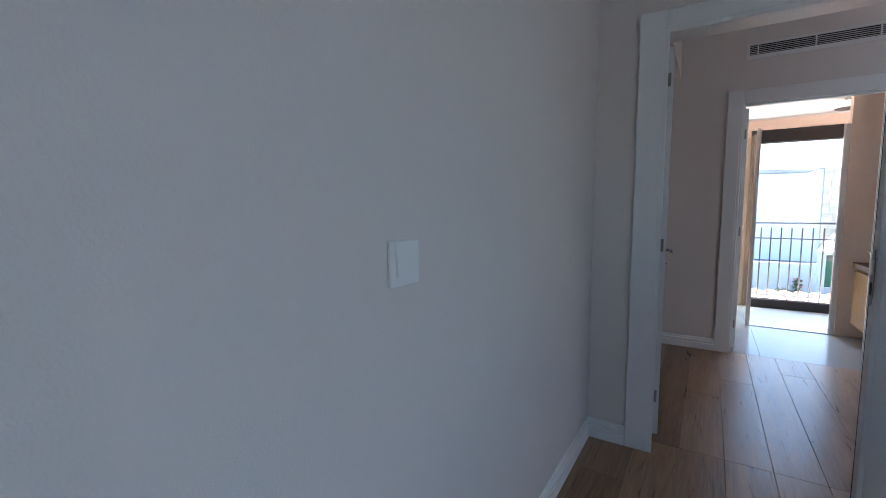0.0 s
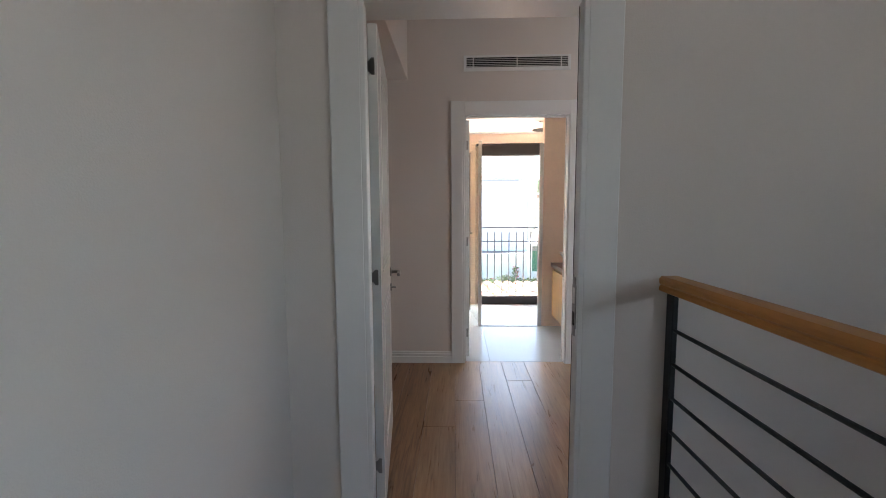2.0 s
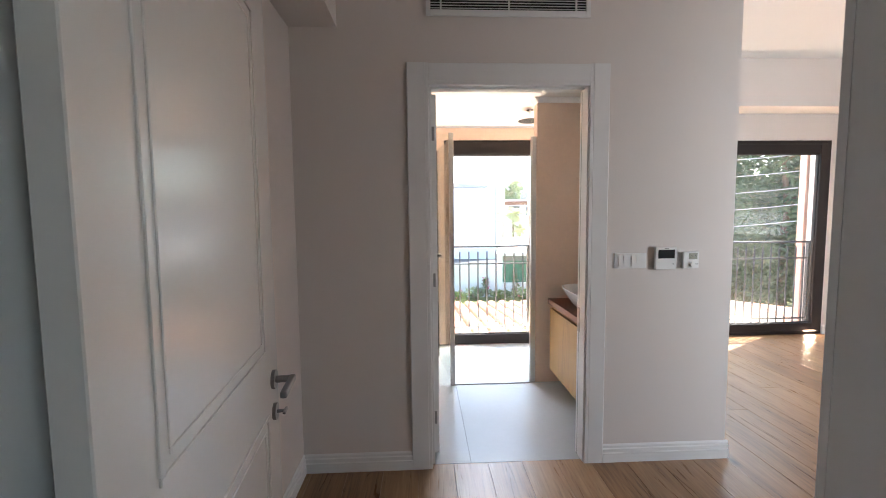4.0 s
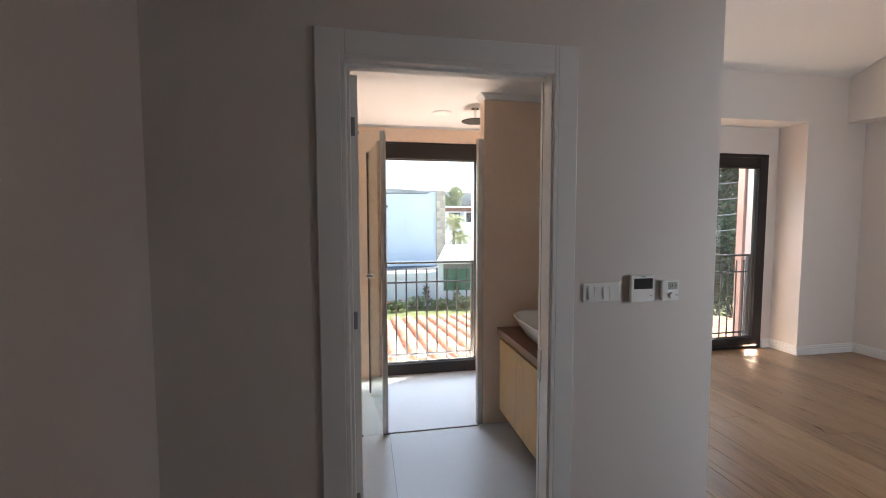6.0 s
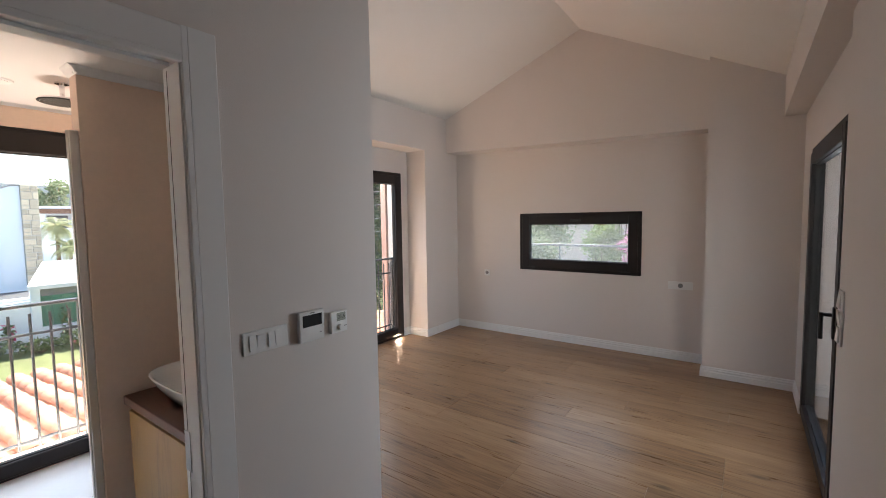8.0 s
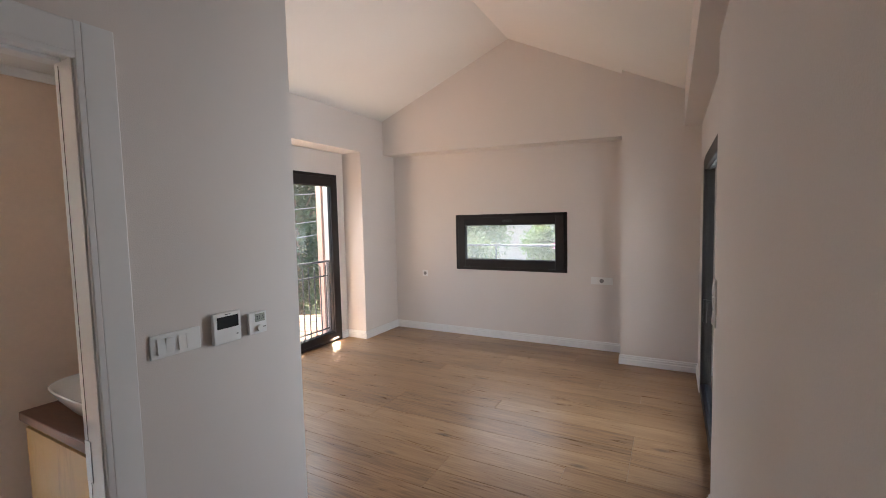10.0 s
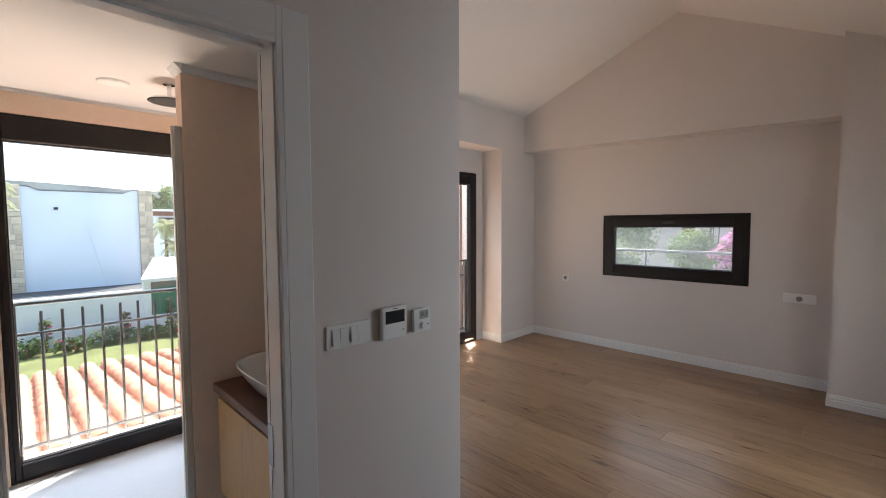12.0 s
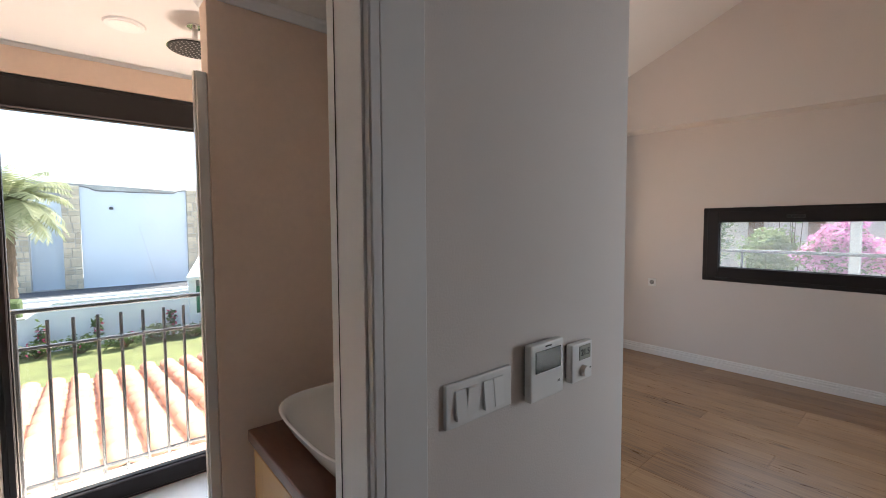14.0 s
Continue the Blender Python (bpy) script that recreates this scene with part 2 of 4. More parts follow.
OAK_RAIL_X = wood("varnished_return_rail_oak", (0.29, 0.105, 0.022), (0.50, 0.21, 0.050), 0.35, along=(1.2, 10.0, 10.0), per_object=0.1, knots=False)
GOLD_OAK = wood("golden_oak_front", (0.31, 0.175, 0.058), (0.52, 0.325, 0.125), 0.45, along=(5.0, 5.0, 0.9), per_object=0.15, knots=False)
WALNUT = wood("dark_walnut_top", (0.045, 0.018, 0.010), (0.12, 0.05, 0.028), 0.4, along=(8.0, 1.2, 8.0), per_object=0.1, knots=False)
GAP = material("dark_joint", (0.20, 0.12, 0.065), 0.95)
BLACK_ALU = material("brown_black_aluminium", (0.016, 0.013, 0.014), 0.45, spec=0.35, spread=0.1, fine=160, bump=0.05, dist=0.001)
RUBBER = material("black_gasket", (0.012, 0.012, 0.012), 0.7)
BLACK_STEEL = material("black_painted_steel", (0.02, 0.02, 0.024), 0.4, spread=0.15, fine=120, bump=0.06, dist=0.001)
GREY_STEEL = material("grey_painted_steel", (0.075, 0.08, 0.088), 0.45, metal=0.3, spread=0.1)
NICKEL = material("brushed_nickel", (0.32, 0.32, 0.32), 0.32, metal=1.0, spread=0.05, fine=200, bump=0.04, dist=0.0005)
SATIN = material("satin_aluminium", (0.72, 0.71, 0.69), 0.35, metal=0.9, spread=0.03, fine=200, bump=0.03, dist=0.0005)
CHROME = material("polished_chrome", (0.72, 0.73, 0.74), 0.12, metal=1.0, spread=0.02)
CERAMIC = material("white_ceramic", (0.82, 0.82, 0.81), 0.12, spread=0.01, bump=0.0)
PLASTIC = material("white_switch_plastic", (0.80, 0.80, 0.79), 0.35, spread=0.01, bump=0.0)
PLASTIC_GREY = material("grey_plastic", (0.26, 0.26, 0.26), 0.5, spread=0.02, bump=0.0)
LCD = material("grey_green_display", (0.36, 0.38, 0.33), 0.25, spread=0.02, bump=0.0)
DARK_SCREEN = material("dark_display", (0.02, 0.022, 0.026), 0.12, spread=0.02, bump=0.0)
INK = material("dark_print", (0.05, 0.05, 0.05), 0.6, bump=0.0)
PANE = glass("clear_pane")
# translucent film in these two panes whitens the view in place of outdoor haze
HAZY_PANE = glass("hazy_pane", haze=0.015)
VEILED_PANE = glass("veiled_pane", haze=0.10)
SHOWER_PANE = glass("shower_pane", (0.955, 0.98, 0.965))
LAMP_WHITE = material("opal_diffuser", (0.85, 0.84, 0.82), 0.5, bump=0.0)
TERRACOTTA = material("terracotta_roof_tile", (0.62, 0.32, 0.20), 0.8, spread=0.22, scale=5, fine=70, bump=0.25, dist=0.004, per_object=0.6)
WHITE_WASH = material("white_outdoor_render", (0.80, 0.81, 0.82), 0.9, spread=0.05, scale=0.8, fine=30, bump=0.2, dist=0.006)
# white render with the blue skylight of its shaded side put into the colour
SKYLIT_WASH = material("skylit_white_render", (0.72, 0.79, 0.86), 0.9, spread=0.06, scale=0.5, fine=30, bump=0.2, dist=0.006)
PINK_WASH = material("pink_outdoor_render", (0.60, 0.40, 0.33), 0.9, spread=0.06, scale=2, fine=60, bump=0.2, dist=0.004)
DUSTY_WASH = material("dusty_rose_render", (0.72, 0.60, 0.55), 0.9, spread=0.08, scale=1.2, fine=40, bump=0.2, dist=0.004)
STONE = material("tan_stone", (0.62, 0.54, 0.41), 0.9, spread=0.38, scale=2, fine=25, bump=0.5, dist=0.02, per_object=0.8)
MORTAR = material("pale_mortar", (0.55, 0.53, 0.49), 0.95, spread=0.1)
GRASS = material("lawn", (0.19, 0.205, 0.075), 0.9, spread=0.3, scale=1.5, fine=40, bump=0.6, dist=0.03)
ASPHALT = material("asphalt", (0.10, 0.10, 0.105), 0.9, spread=0.15, scale=0.4, fine=60, bump=0.3, dist=0.006)
CONCRETE = material("pale_concrete", (0.50, 0.49, 0.47), 0.9, spread=0.12, scale=0.6, fine=30, bump=0.2, dist=0.006)
# distance haze is mixed into this blue-grey base colour
HILL = material("hazy_scrub_hill", (0.075, 0.09, 0.095), 1.0, spread=0.5, scale=0.02, fine=0.2, bump=0.0)
BARK = material("brown_bark", (0.16, 0.11, 0.075), 0.95, spread=0.3, scale=4, fine=30, bump=0.6, dist=0.02)
LEAF = leafy("green_leaf", (0.05, 0.09, 0.03), (0.15, 0.20, 0.07))
LEAF_DARK = leafy("dark_conifer_leaf", (0.07, 0.11, 0.055), (0.19, 0.24, 0.13))
LEAF_LIGHT = leafy("light_green_leaf", (0.21, 0.29, 0.10), (0.44, 0.50, 0.24))
# lighter grey-green, so that outdoor haze sits in the leaf colour
LEAF_PALE = leafy("pale_grey_green_leaf", (0.15, 0.19, 0.10), (0.32, 0.36, 0.21))
PALM = leafy("palm_frond", (0.25, 0.28, 0.14), (0.46, 0.46, 0.28))
PINK_FLOWER = leafy("pink_bract", (0.74, 0.24, 0.52), (0.90, 0.52, 0.74))
RED_FLOWER = leafy("crimson_bloom", (0.50, 0.03, 0.12), (0.70, 0.10, 0.24))
GREEN_PAINT = material("green_shutter_paint", (0.05, 0.19, 0.12), 0.5, spread=0.1)
BROWN_PAINT = material("brown_shutter", (0.20, 0.10, 0.06), 0.6, spread=0.15)
ROOF_FELT = material("grey_flat_roof", (0.25, 0.25, 0.26), 0.9, spread=0.15)
FAR_GLASS = material("far_window_glass", (0.10, 0.12, 0.14), 0.1, bump=0.0)

# ---- shapes ----


def bm_box(bm, x0, x1, y0, y1, z0, z1, bevel=0.0, seg=1):
    """A box from corner to corner, its edges rounded by bevel."""
    r = bmesh.ops.create_cube(bm, size=1.0)
    vs = r["verts"]
    for v in vs:
        v.co = Vector((x0 + (v.co.x + 0.5) * (x1 - x0), y0 + (v.co.y + 0.5) * (y1 - y0), z0 + (v.co.z + 0.5) * (z1 - z0)))
    if bevel:
        es = list({e for v in vs for e in v.link_edges})
        bmesh.ops.bevel(bm, geom=es, offset=bevel, segments=seg, affect="EDGES", profile=0.5)
    return bm


def box(x0, x1, y0, y1, z0, z1, bevel=0.0, seg=1):
    return bm_box(bmesh.new(), x0, x1, y0, y1, z0, z1, bevel, seg)


def bm_prism(bm, outline, axis, a, b):
    """A straight prism: the outline (two coordinates each) swept from a to b along axis 0, 1 or 2."""
    def at(p, w):
        c = list(p)
        c.insert(axis, w)
        return Vector(c)
    lo, hi = [bm.verts.new(at(p, a)) for p in outline], [bm.verts.new(at(p, b)) for p in outline]
    n = len(outline)
    faces = [bm.faces.new(lo), bm.faces.new(hi)]
    for i in range(n):
        faces.append(bm.faces.new((lo[i], lo[(i + 1) % n], hi[(i + 1) % n], hi[i])))
    bmesh.ops.recalc_face_normals(bm, faces=faces)
    return bm


def prism(outline, axis, a, b):
    return bm_prism(bmesh.new(), outline, axis, a, b)


def bm_tube(bm, p, q, r0, r1=None, seg=10, caps=True):
    """A round bar from p to q."""
    p, q = Vector(p), Vector(q)
    m = Matrix.Translation((p + q) / 2) @ (q - p).to_track_quat("Z", "Y").to_matrix().to_4x4()
    bmesh.ops.create_cone(bm, cap_ends=caps, segments=seg, radius1=r0, radius2=r0 if r1 is None else r1, depth=(q - p).length, matrix=m)
    return bm


def tube(p, q, r0, r1=None, seg=10):
    return bm_tube(bmesh.new(), p, q, r0, r1, seg)


def mesh_of(name, bm, mat, smooth=False):
    me = bpy.data.meshes.new(name)
    bm.to_mesh(me)
    bm.free()
    me.materials.append(mat)
    if smooth:
        me.shade_smooth()
    return me


def part(name, bm, mat, parent, label="", smooth=False):
    """ONE mesh object under a thing or under a part."""
    ob = new(name, mesh_of(name, bm, mat, smooth))
    ob.parent = parent
    if parent.parent is None:
        ob.matrix_parent_inverse = parent.matrix_basis.inverted()
    return tagged(ob, label)


def solid(name, bm, mat, label="", category="", kind="", group="", smooth=False):
    """A top-level thing of one mesh."""
    return tagged(new(name, mesh_of(name, bm, mat, smooth)), label, category, group, kind)


def thing(name, x, y, z, label, category, group="", kind=""):
    """An empty at a thing's base, to hold its parts."""
    ob = new(name)
    ob.empty_display_size = 0.1
    ob.matrix_basis = Matrix.Translation((x, y, z))
    return tagged(ob, label, category, group, kind)


def wall_boxes(axis, face, back, span, height, holes):
    """A wall with openings through it, joined from butting boxes: axis 0 runs along x, 1 along y. Holes: (from, to, sill, head)."""
    bm = bmesh.new()
    cuts = sorted({span[0], span[1], *[h for hole in holes for h in hole[:2]]})
    lo, hi = min(face, back), max(face, back)
    for a, b in zip(cuts, cuts[1:]):
        mid, bands = (a + b) / 2, [(height[0], height[1])]
        for h0, h1, s, t in holes:
            if h0 < mid < h1:
                bands = [(height[0], s), (t, height[1])]
        for z0, z1 in bands:
            if z1 - z0 > 1e-4:
                if axis == 0:
                    bm_box(bm, a, b, lo, hi, z0, z1)
                else:
                    bm_box(bm, lo, hi, a, b, z0, z1)
    bmesh.ops.remove_doubles(bm, verts=bm.verts, dist=1e-5)
    return bm


# ---- large structure ----
RIDGE_Y, RIDGE_Z, SLOPE_S, SLOPE_N = 0.15, 3.64, 0.50, 0.39


def roof_z(y):
    return RIDGE_Z - (SLOPE_S * (RIDGE_Y - y) if y < RIDGE_Y else SLOPE_N * (y - RIDGE_Y))


S = "structure"
solid("wall_west", box(-0.85, -0.70, -6.2, 0.12, -2.9, 3.3), WALL, "smooth pale grey painted wall beside the landing", "wall", S)
hall_wall = solid("wall_landing", wall_boxes(0, -1.98, -1.755, (-0.70, 2.70), (-2.9, 2.72), [(-0.47, 0.475, -0.05, 2.07)]), WALL, "pale grey painted wall with a doorway off the landing", "wall", S)
solid("wall_south", wall_boxes(0, -2.06, -1.80, (2.702, 4.96), (0, 2.72), [(2.96, 4.42, 0.0, 2.035)]), WALL, "pale painted wall around a dark glazed door", "wall", S)
solid("wall_bathroom", wall_boxes(0, 0.0, 0.12, (-0.70, 1.65), (0, 3.72), [(-0.03, 0.85, 0.0, 2.08)]), WALL, "pale grey painted wall around the bathroom doorway", "wall", S)
solid("wall_between", prism([(0.12, 0), (2.2, 0), (2.2, roof_z(2.2) + 0.1), (0.15, 3.74), (0.12, 3.73)], 0, 1.53, 1.65), WALL, "pale painted wall between bathroom and bedroom", "wall", S)
north = wall_boxes(0, 1.99, 2.30, (1.65, 5.6), (0, roof_z(1.99) + 0.12), [(2.75, 4.59, 0.0, 2.45)])
solid("wall_north", north, WALL, "pale painted bedroom wall with a deep window niche", "wall", S)
solid("wall_north_outer", wall_boxes(0, 2.303, 2.55, (1.65, 5.6), (-2.6, 2.9), [(2.9, 4.465, 0.0, 2.165)]), WALL, "pale painted back of the window niche", "wall", S)
solid("wall_bathroom_north", wall_boxes(0, 2.2, 2.45, (-0.60, 1.65), (0, 2.75), [(0.185, 1.15, 0.0, 2.155)]), BEIGE, "beige microcement bathroom wall around a tall window", "wall", S)
solid("facade", wall_boxes(0, 2.453, 2.55, (-3.0, 1.65), (-2.6, 2.75), [(0.185, 1.15, 0.0, 2.155)]), PINK_WASH, "pink rendered outside wall", "wall", S)
solid("facade_reveal", box(4.43, 4.60, 2.555, 2.64, -0.1, 2.6), PINK_WASH, "pink rendered pier beside the window", "wall", S)
solid("wall_bathroom_west", box(-0.60, -0.45, 0.12, 2.2, 0, 2.5), BEIGE, "beige microcement bathroom wall", "wall", S)
# these two wall faces are out of view; white bounces light onto the partition
solid("wall_bathroom_east", box(1.515, 1.528, 0.124, 2.196, 0, 2.3), CEIL, "unseen bathroom wall made white to bounce light", "wall", S)
solid("wall_bathroom_south", wall_boxes(0, 0.123, 0.13, (-0.45, 1.515), (0, 2.3), [(-0.03, 0.85, 0.0, 2.08)]), CEIL, "unseen bathroom wall made white to bounce light", "wall", S)
solid("wall_east", wall_boxes(1, 5.33, 5.6, (-1.98, 1.99), (0, 2.5), [(-0.472, 1.0, 0.885, 1.612)]), WALL, "pale painted gable wall with a low wide window", "wall", S)
solid("wall_gable", prism([(-1.98, 2.36), (2.0, 2.465), (2.0, roof_z(2.0) + 0.1), (RIDGE_Y, RIDGE_Z + 0.1), (-1.98, roof_z(-1.98) + 0.1)], 0, 5.08, 5.61), WALL, "pale painted upper gable wall standing proud", "wall", S)
solid("pillar", prism([(-1.98, 0), (-1.10, 0), (-1.10, roof_z(-1.10) + 0.1), (-1.98, roof_z(-1.98) + 0.1)], 0, 4.945, 5.345), WALL, "pale painted square pillar in the bedroom corner", "pillar", S)
solid("beam_south", box(-0.46, 4.95, -1.97, -1.655, 2.39, 2.9), WALL, "pale painted ceiling beam", "beam", S)
solid("beam_west", box(-0.702, -0.46, -1.757, 0.002, 2.33, 3.4), WALL, "pale painted ceiling beam over the hall", "beam", S)
bm = bmesh.new()
bm_prism(bm, [(-1.99, roof_z(-1.99)), (RIDGE_Y, RIDGE_Z), (RIDGE_Y, RIDGE_Z + 0.2), (-1.99, roof_z(-1.99) + 0.2)], 0, -0.85, 5.62)
bm_prism(bm, [(RIDGE_Y, RIDGE_Z), (2.6, roof_z(2.6)), (2.6, roof_z(2.6) + 0.2), (RIDGE_Y, RIDGE_Z + 0.2)], 0, -0.85, 5.62)
solid("ceiling", bm, CEIL, "white vaulted ceiling with two slopes", "ceiling", S)
solid("ceiling_bathroom", box(-0.45, 1.515, 0.13, 2.2, 2.295, 2.4), CEIL, "flat white bathroom ceiling", "ceiling", S)
solid("ceiling_landing", box(-0.85, 2.85, -6.2, -1.98, 2.72, 2.85), CEIL, "flat white landing ceiling", "ceiling", S)
solid("wall_stair_east", wall_boxes(1, 2.70, 2.85, (-6.2, -1.98), (-2.9, 2.72), [(-5.8, -3.7, 0.95, 2.25)]), WALL, "pale painted stairwell wall", "wall", S)
solid("wall_landing_end", box(-0.70, 2.70, -6.2, -6.05, -2.9, 2.72), WALL, "pale painted landing wall", "wall", S)
solid("floor_below", box(-0.70, 2.70, -6.05, -1.98, -3.0, -2.9), CONCRETE, "pale floor at the foot of the stairwell", "floor", S)
bm = bmesh.new()
bm_box(bm, -0.70, 0.70, -6.05, -1.98, -0.25, -0.014)
bm_box(bm, 0.70, 2.70, -6.05, -3.08, -0.25, -0.014)
bm_box(bm, -0.70, 5.33, -1.972, 0.03, -0.25, -0.014)
bm_box(bm, 1.65, 5.33, 0.03, 2.303, -0.25, -0.014)
floor = solid("floor", bm, GAP, "warm oak plank floor through landing, hall and bedroom", "floor", S)
bath_floor = solid("floor_bathroom", box(-0.45, 1.53, 0.03, 2.21, -0.25, -0.006), GROUT, "pale large-format tile floor in the bathroom", "floor", S)
# unseen slab, added to keep direct sun out of the gable window
solid("shade_slab_gable", box(5.62, 7.1, -2.4, 2.6, 2.45, 2.6), WHITE_WASH, "unseen white slab shading the gable window", "eave", S)

# another slab out of view, there only to stop sun reaching the landing
solid("shade_slab_stair", box(2.86, 4.1, -6.2, -2.9, 2.42, 2.55), WHITE_WASH, "unseen white slab shading the landing window", "eave", S)

SKIRT = [(0, 0), (0.016, 0), (0.016, 0.052), (0.010, 0.055), (0.010, 0.066), (0.015, 0.069), (0.015, 0.076), (0.008, 0.080), (0.008, 0.092), (0.002, 0.100), (0, 0.100)]


def skirting(axis, a, b, face, out):
    """A moulded baseboard along a wall face; out is +1 or -1 along the other axis."""
    if axis == 0:
        bm = prism([(face + out * d, z) for d, z in SKIRT], 0, a, b)
    else:
        bm = prism([(face + out * d, z) for d, z in SKIRT], 1, a, b)
    return solid("baseboard", bm, TRIM, "white moulded baseboard", "baseboard", S)


skirting(1, -6.05, -1.98, -0.70, 1)
skirting(0, -0.70, -0.513, -1.98, -1)
skirting(0, 0.499, 0.70, -1.98, -1)
skirting(1, -1.755, 0.0, -0.70, 1)
skirting(0, -0.70, -0.112, 0.0, -1)
skirting(0, 0.944, 1.666, 0.0, -1)
skirting(1, 0.0, 1.99, 1.65, 1)
skirting(0, 1.666, 2.75, 1.99, -1)
skirting(0, 4.574, 5.33, 1.99, -1)
skirting(1, 1.99, 2.30, 4.59, -1)
skirting(0, 4.467, 4.59, 2.30, -1)
skirting(1, -1.10, 1.99, 5.33, -1)
skirting(0, 4.929, 5.33, -1.10, 1)
skirting(1, -1.80, -1.10, 4.945, -1)
skirting(0, 4.425, 4.945, -1.80, 1)
skirting(0, 0.556, 2.716, -1.755, 1)

# ---- doors ----


def casing(parent, x0, x1, top, ix0, ix1, itop, face, out, base=0.0):
    """A stepped architrave of two uprights and a head, on a wall face that runs along x."""
    def profile(w):
        return [(0, 0), (0, 0.012), (0.003, 0.0142), (0.016, 0.0145), (0.018, 0.0138), (0.020, 0.0155), (w - 0.004, 0.016), (w, 0.012), (w, 0)]

    def upright(a, b, inner_first):
        pts = [(a + d, face + out * h) for d, h in profile(b - a)] if inner_first else [(b - d, face + out * h) for d, h in profile(b - a)]
        return prism(pts, 2, base, top)
    part("architrave", upright(x0, ix0, False), TRIM, parent)
    part("architrave", upright(ix1, x1, True), TRIM, parent)
    part("architrave", prism([(face + out * d2, itop + d) for d, d2 in profile(top - itop - 0.001)], 0, ix0 + 0.0008, ix1 - 0.0008), TRIM, parent)


def lining(parent, x0, x1, top, y0, y1, t=0.022):
    part("lining", box(x0 - t, x0, y0, y1, 0, top + t, 0.001), TRIM, parent)
    part("lining", box(x1, x1 + t, y0, y1, 0, top + t, 0.001), TRIM, parent)
    part("lining", box(x0, x1, y0, y1, top, top + t, 0.001), TRIM, parent)


def lever(parent, x, y, z, side, along):
    """A lever handle on a rose with a key rose below; side: which way it stands off along x, along: which way the lever points."""
    h = tube((x, y, z), (x + side * 0.009, y, z), 0.026, seg=20)
    bm_tube(h, (x + side * 0.009, y, z), (x + side * 0.052, y, z), 0.0095, seg=12)
    bm_box(h, min(x + side * 0.043, x + side * 0.06), max(x + side * 0.043, x + side * 0.06), min(y - along * 0.01, y + along * 0.115), max(y - along * 0.01, y + along * 0.115), z - 0.009, z + 0.009, 0.004, 2)
    ob = part("door_handle", h, NICKEL, parent, "brushed nickel lever handle")
    k = tube((x, y, z - 0.09), (x + side * 0.009, y, z - 0.09), 0.023, seg=20)
    bm_tube(k, (x + side * 0.009, y, z - 0.09), (x + side * 0.03, y, z - 0.09), 0.005, seg=8)
    bm_box(k, min(x + side * 0.026, x + side * 0.034), max(x + side * 0.026, x + side * 0.034), y - 0.018, y + 0.018, z - 0.094, z - 0.086, 0.002)
    part("key_rose", k, NICKEL, parent, "brushed nickel key rose with turn")
    return ob


def leaf_mesh(w, h, t, panels):
    """A moulded door leaf standing on z 0, hinged at the origin and lying along +y, thickness along -x; sunken panels on both faces."""
    bm = box(-t, 0, 0, w, 0, h, 0.002)
    for z0, z1 in panels:
        for face in (0.0, -t):
            s = 1 if face == 0.0 else -1
            for a, b, depth in ((0.0, 0.012, 0.004), (0.030, 0.038, 0.003)):
                y0, y1, za, zb = 0.12 + a, w - 0.12 - a, z0 + a, z1 - a
                r = b - a
                for q in ((y0, y1, za, za + r), (y0, y1, zb - r, zb), (y0, y0 + r, za + r, zb - r), (y1 - r, y1, za + r, zb - r)):
                    bm_box(bm, min(face - s * 0.002, face + s * depth), max(face - s * 0.002, face + s * depth), *q, 0.0015)
    return bm


door1 = thing("door_1", -0.41, -1.82, 0, "open white panelled door with nickel lever handle in a white frame", "door", kind=S)
casing(door1, -0.512, 0.495, 2.115, -0.386, 0.360, 2.01, -1.98, -1)
casing(door1, -0.55, 0.555, 2.16, -0.447, 0.451, 2.047, -1.755, 1)
lining(door1, -0.446, 0.450, 2.046, -1.979, -1.756)
part("door_stop", box(-0.4455, -0.391, -1.9785, -1.925, 0, 2.0455, 0.001), TRIM, door1)
part("door_stop", box(0.362, 0.4495, -1.9785, -1.928, 0, 2.0455, 0.001), TRIM, door1)
part("door_stop", box(-0.391, 0.362, -1.9785, -1.925, 2.009, 2.0455, 0.001), TRIM, door1)
leaf = part("leaf", leaf_mesh(0.785, 2.005, 0.038, [(0.22, 0.86), (1.02, 1.88)]), LEAF_WHITE, door1, "white lacquered leaf with moulded panels")
leaf.matrix_parent_inverse = Matrix.Identity(4)
LEAF_POSE = Matrix.Translation((0.034, 0.018, 0.008)) @ Matrix.Rotation(radians(6.3), 4, "Z")
leaf.matrix_basis = LEAF_POSE
for zz in (0.22, 1.025, 1.85):
    bm = tube((-0.419, -1.811, zz - 0.052), (-0.419, -1.811, zz + 0.052), 0.0055, seg=12)
    bm_prism(bm, [(-0.419, zz - 0.020), (-0.408, zz - 0.020), (-0.399, zz - 0.032), (-0.387, zz - 0.032), (-0.387, zz + 0.032), (-0.399, zz + 0.032), (-0.408, zz + 0.020), (-0.419, zz + 0.020)], 1, -1.811, -1.8065)
    part("hinge", bm, NICKEL, door1, "brushed nickel hinge")
lever(door1, 0, 0, 0, 1, -1)
for ob in [o for o in door1.children if o.name.startswith(("door_handle", "key_rose"))]:
    ob.matrix_parent_inverse = Matrix.Identity(4)
    ob.matrix_basis = LEAF_POSE @ Matrix.Translation((0, 0.725, 0.932))
strike = box(0.3585, 0.3619, -1.972, -1.926, 0.86, 1.02, 0.0012)
bm_box(strike, 0.3592, 0.3619, -1.962, -1.930, 0.83, 1.05, 0.0010)
strike = part("strike_plate", strike, NICKEL, door1, "nickel strike plate")
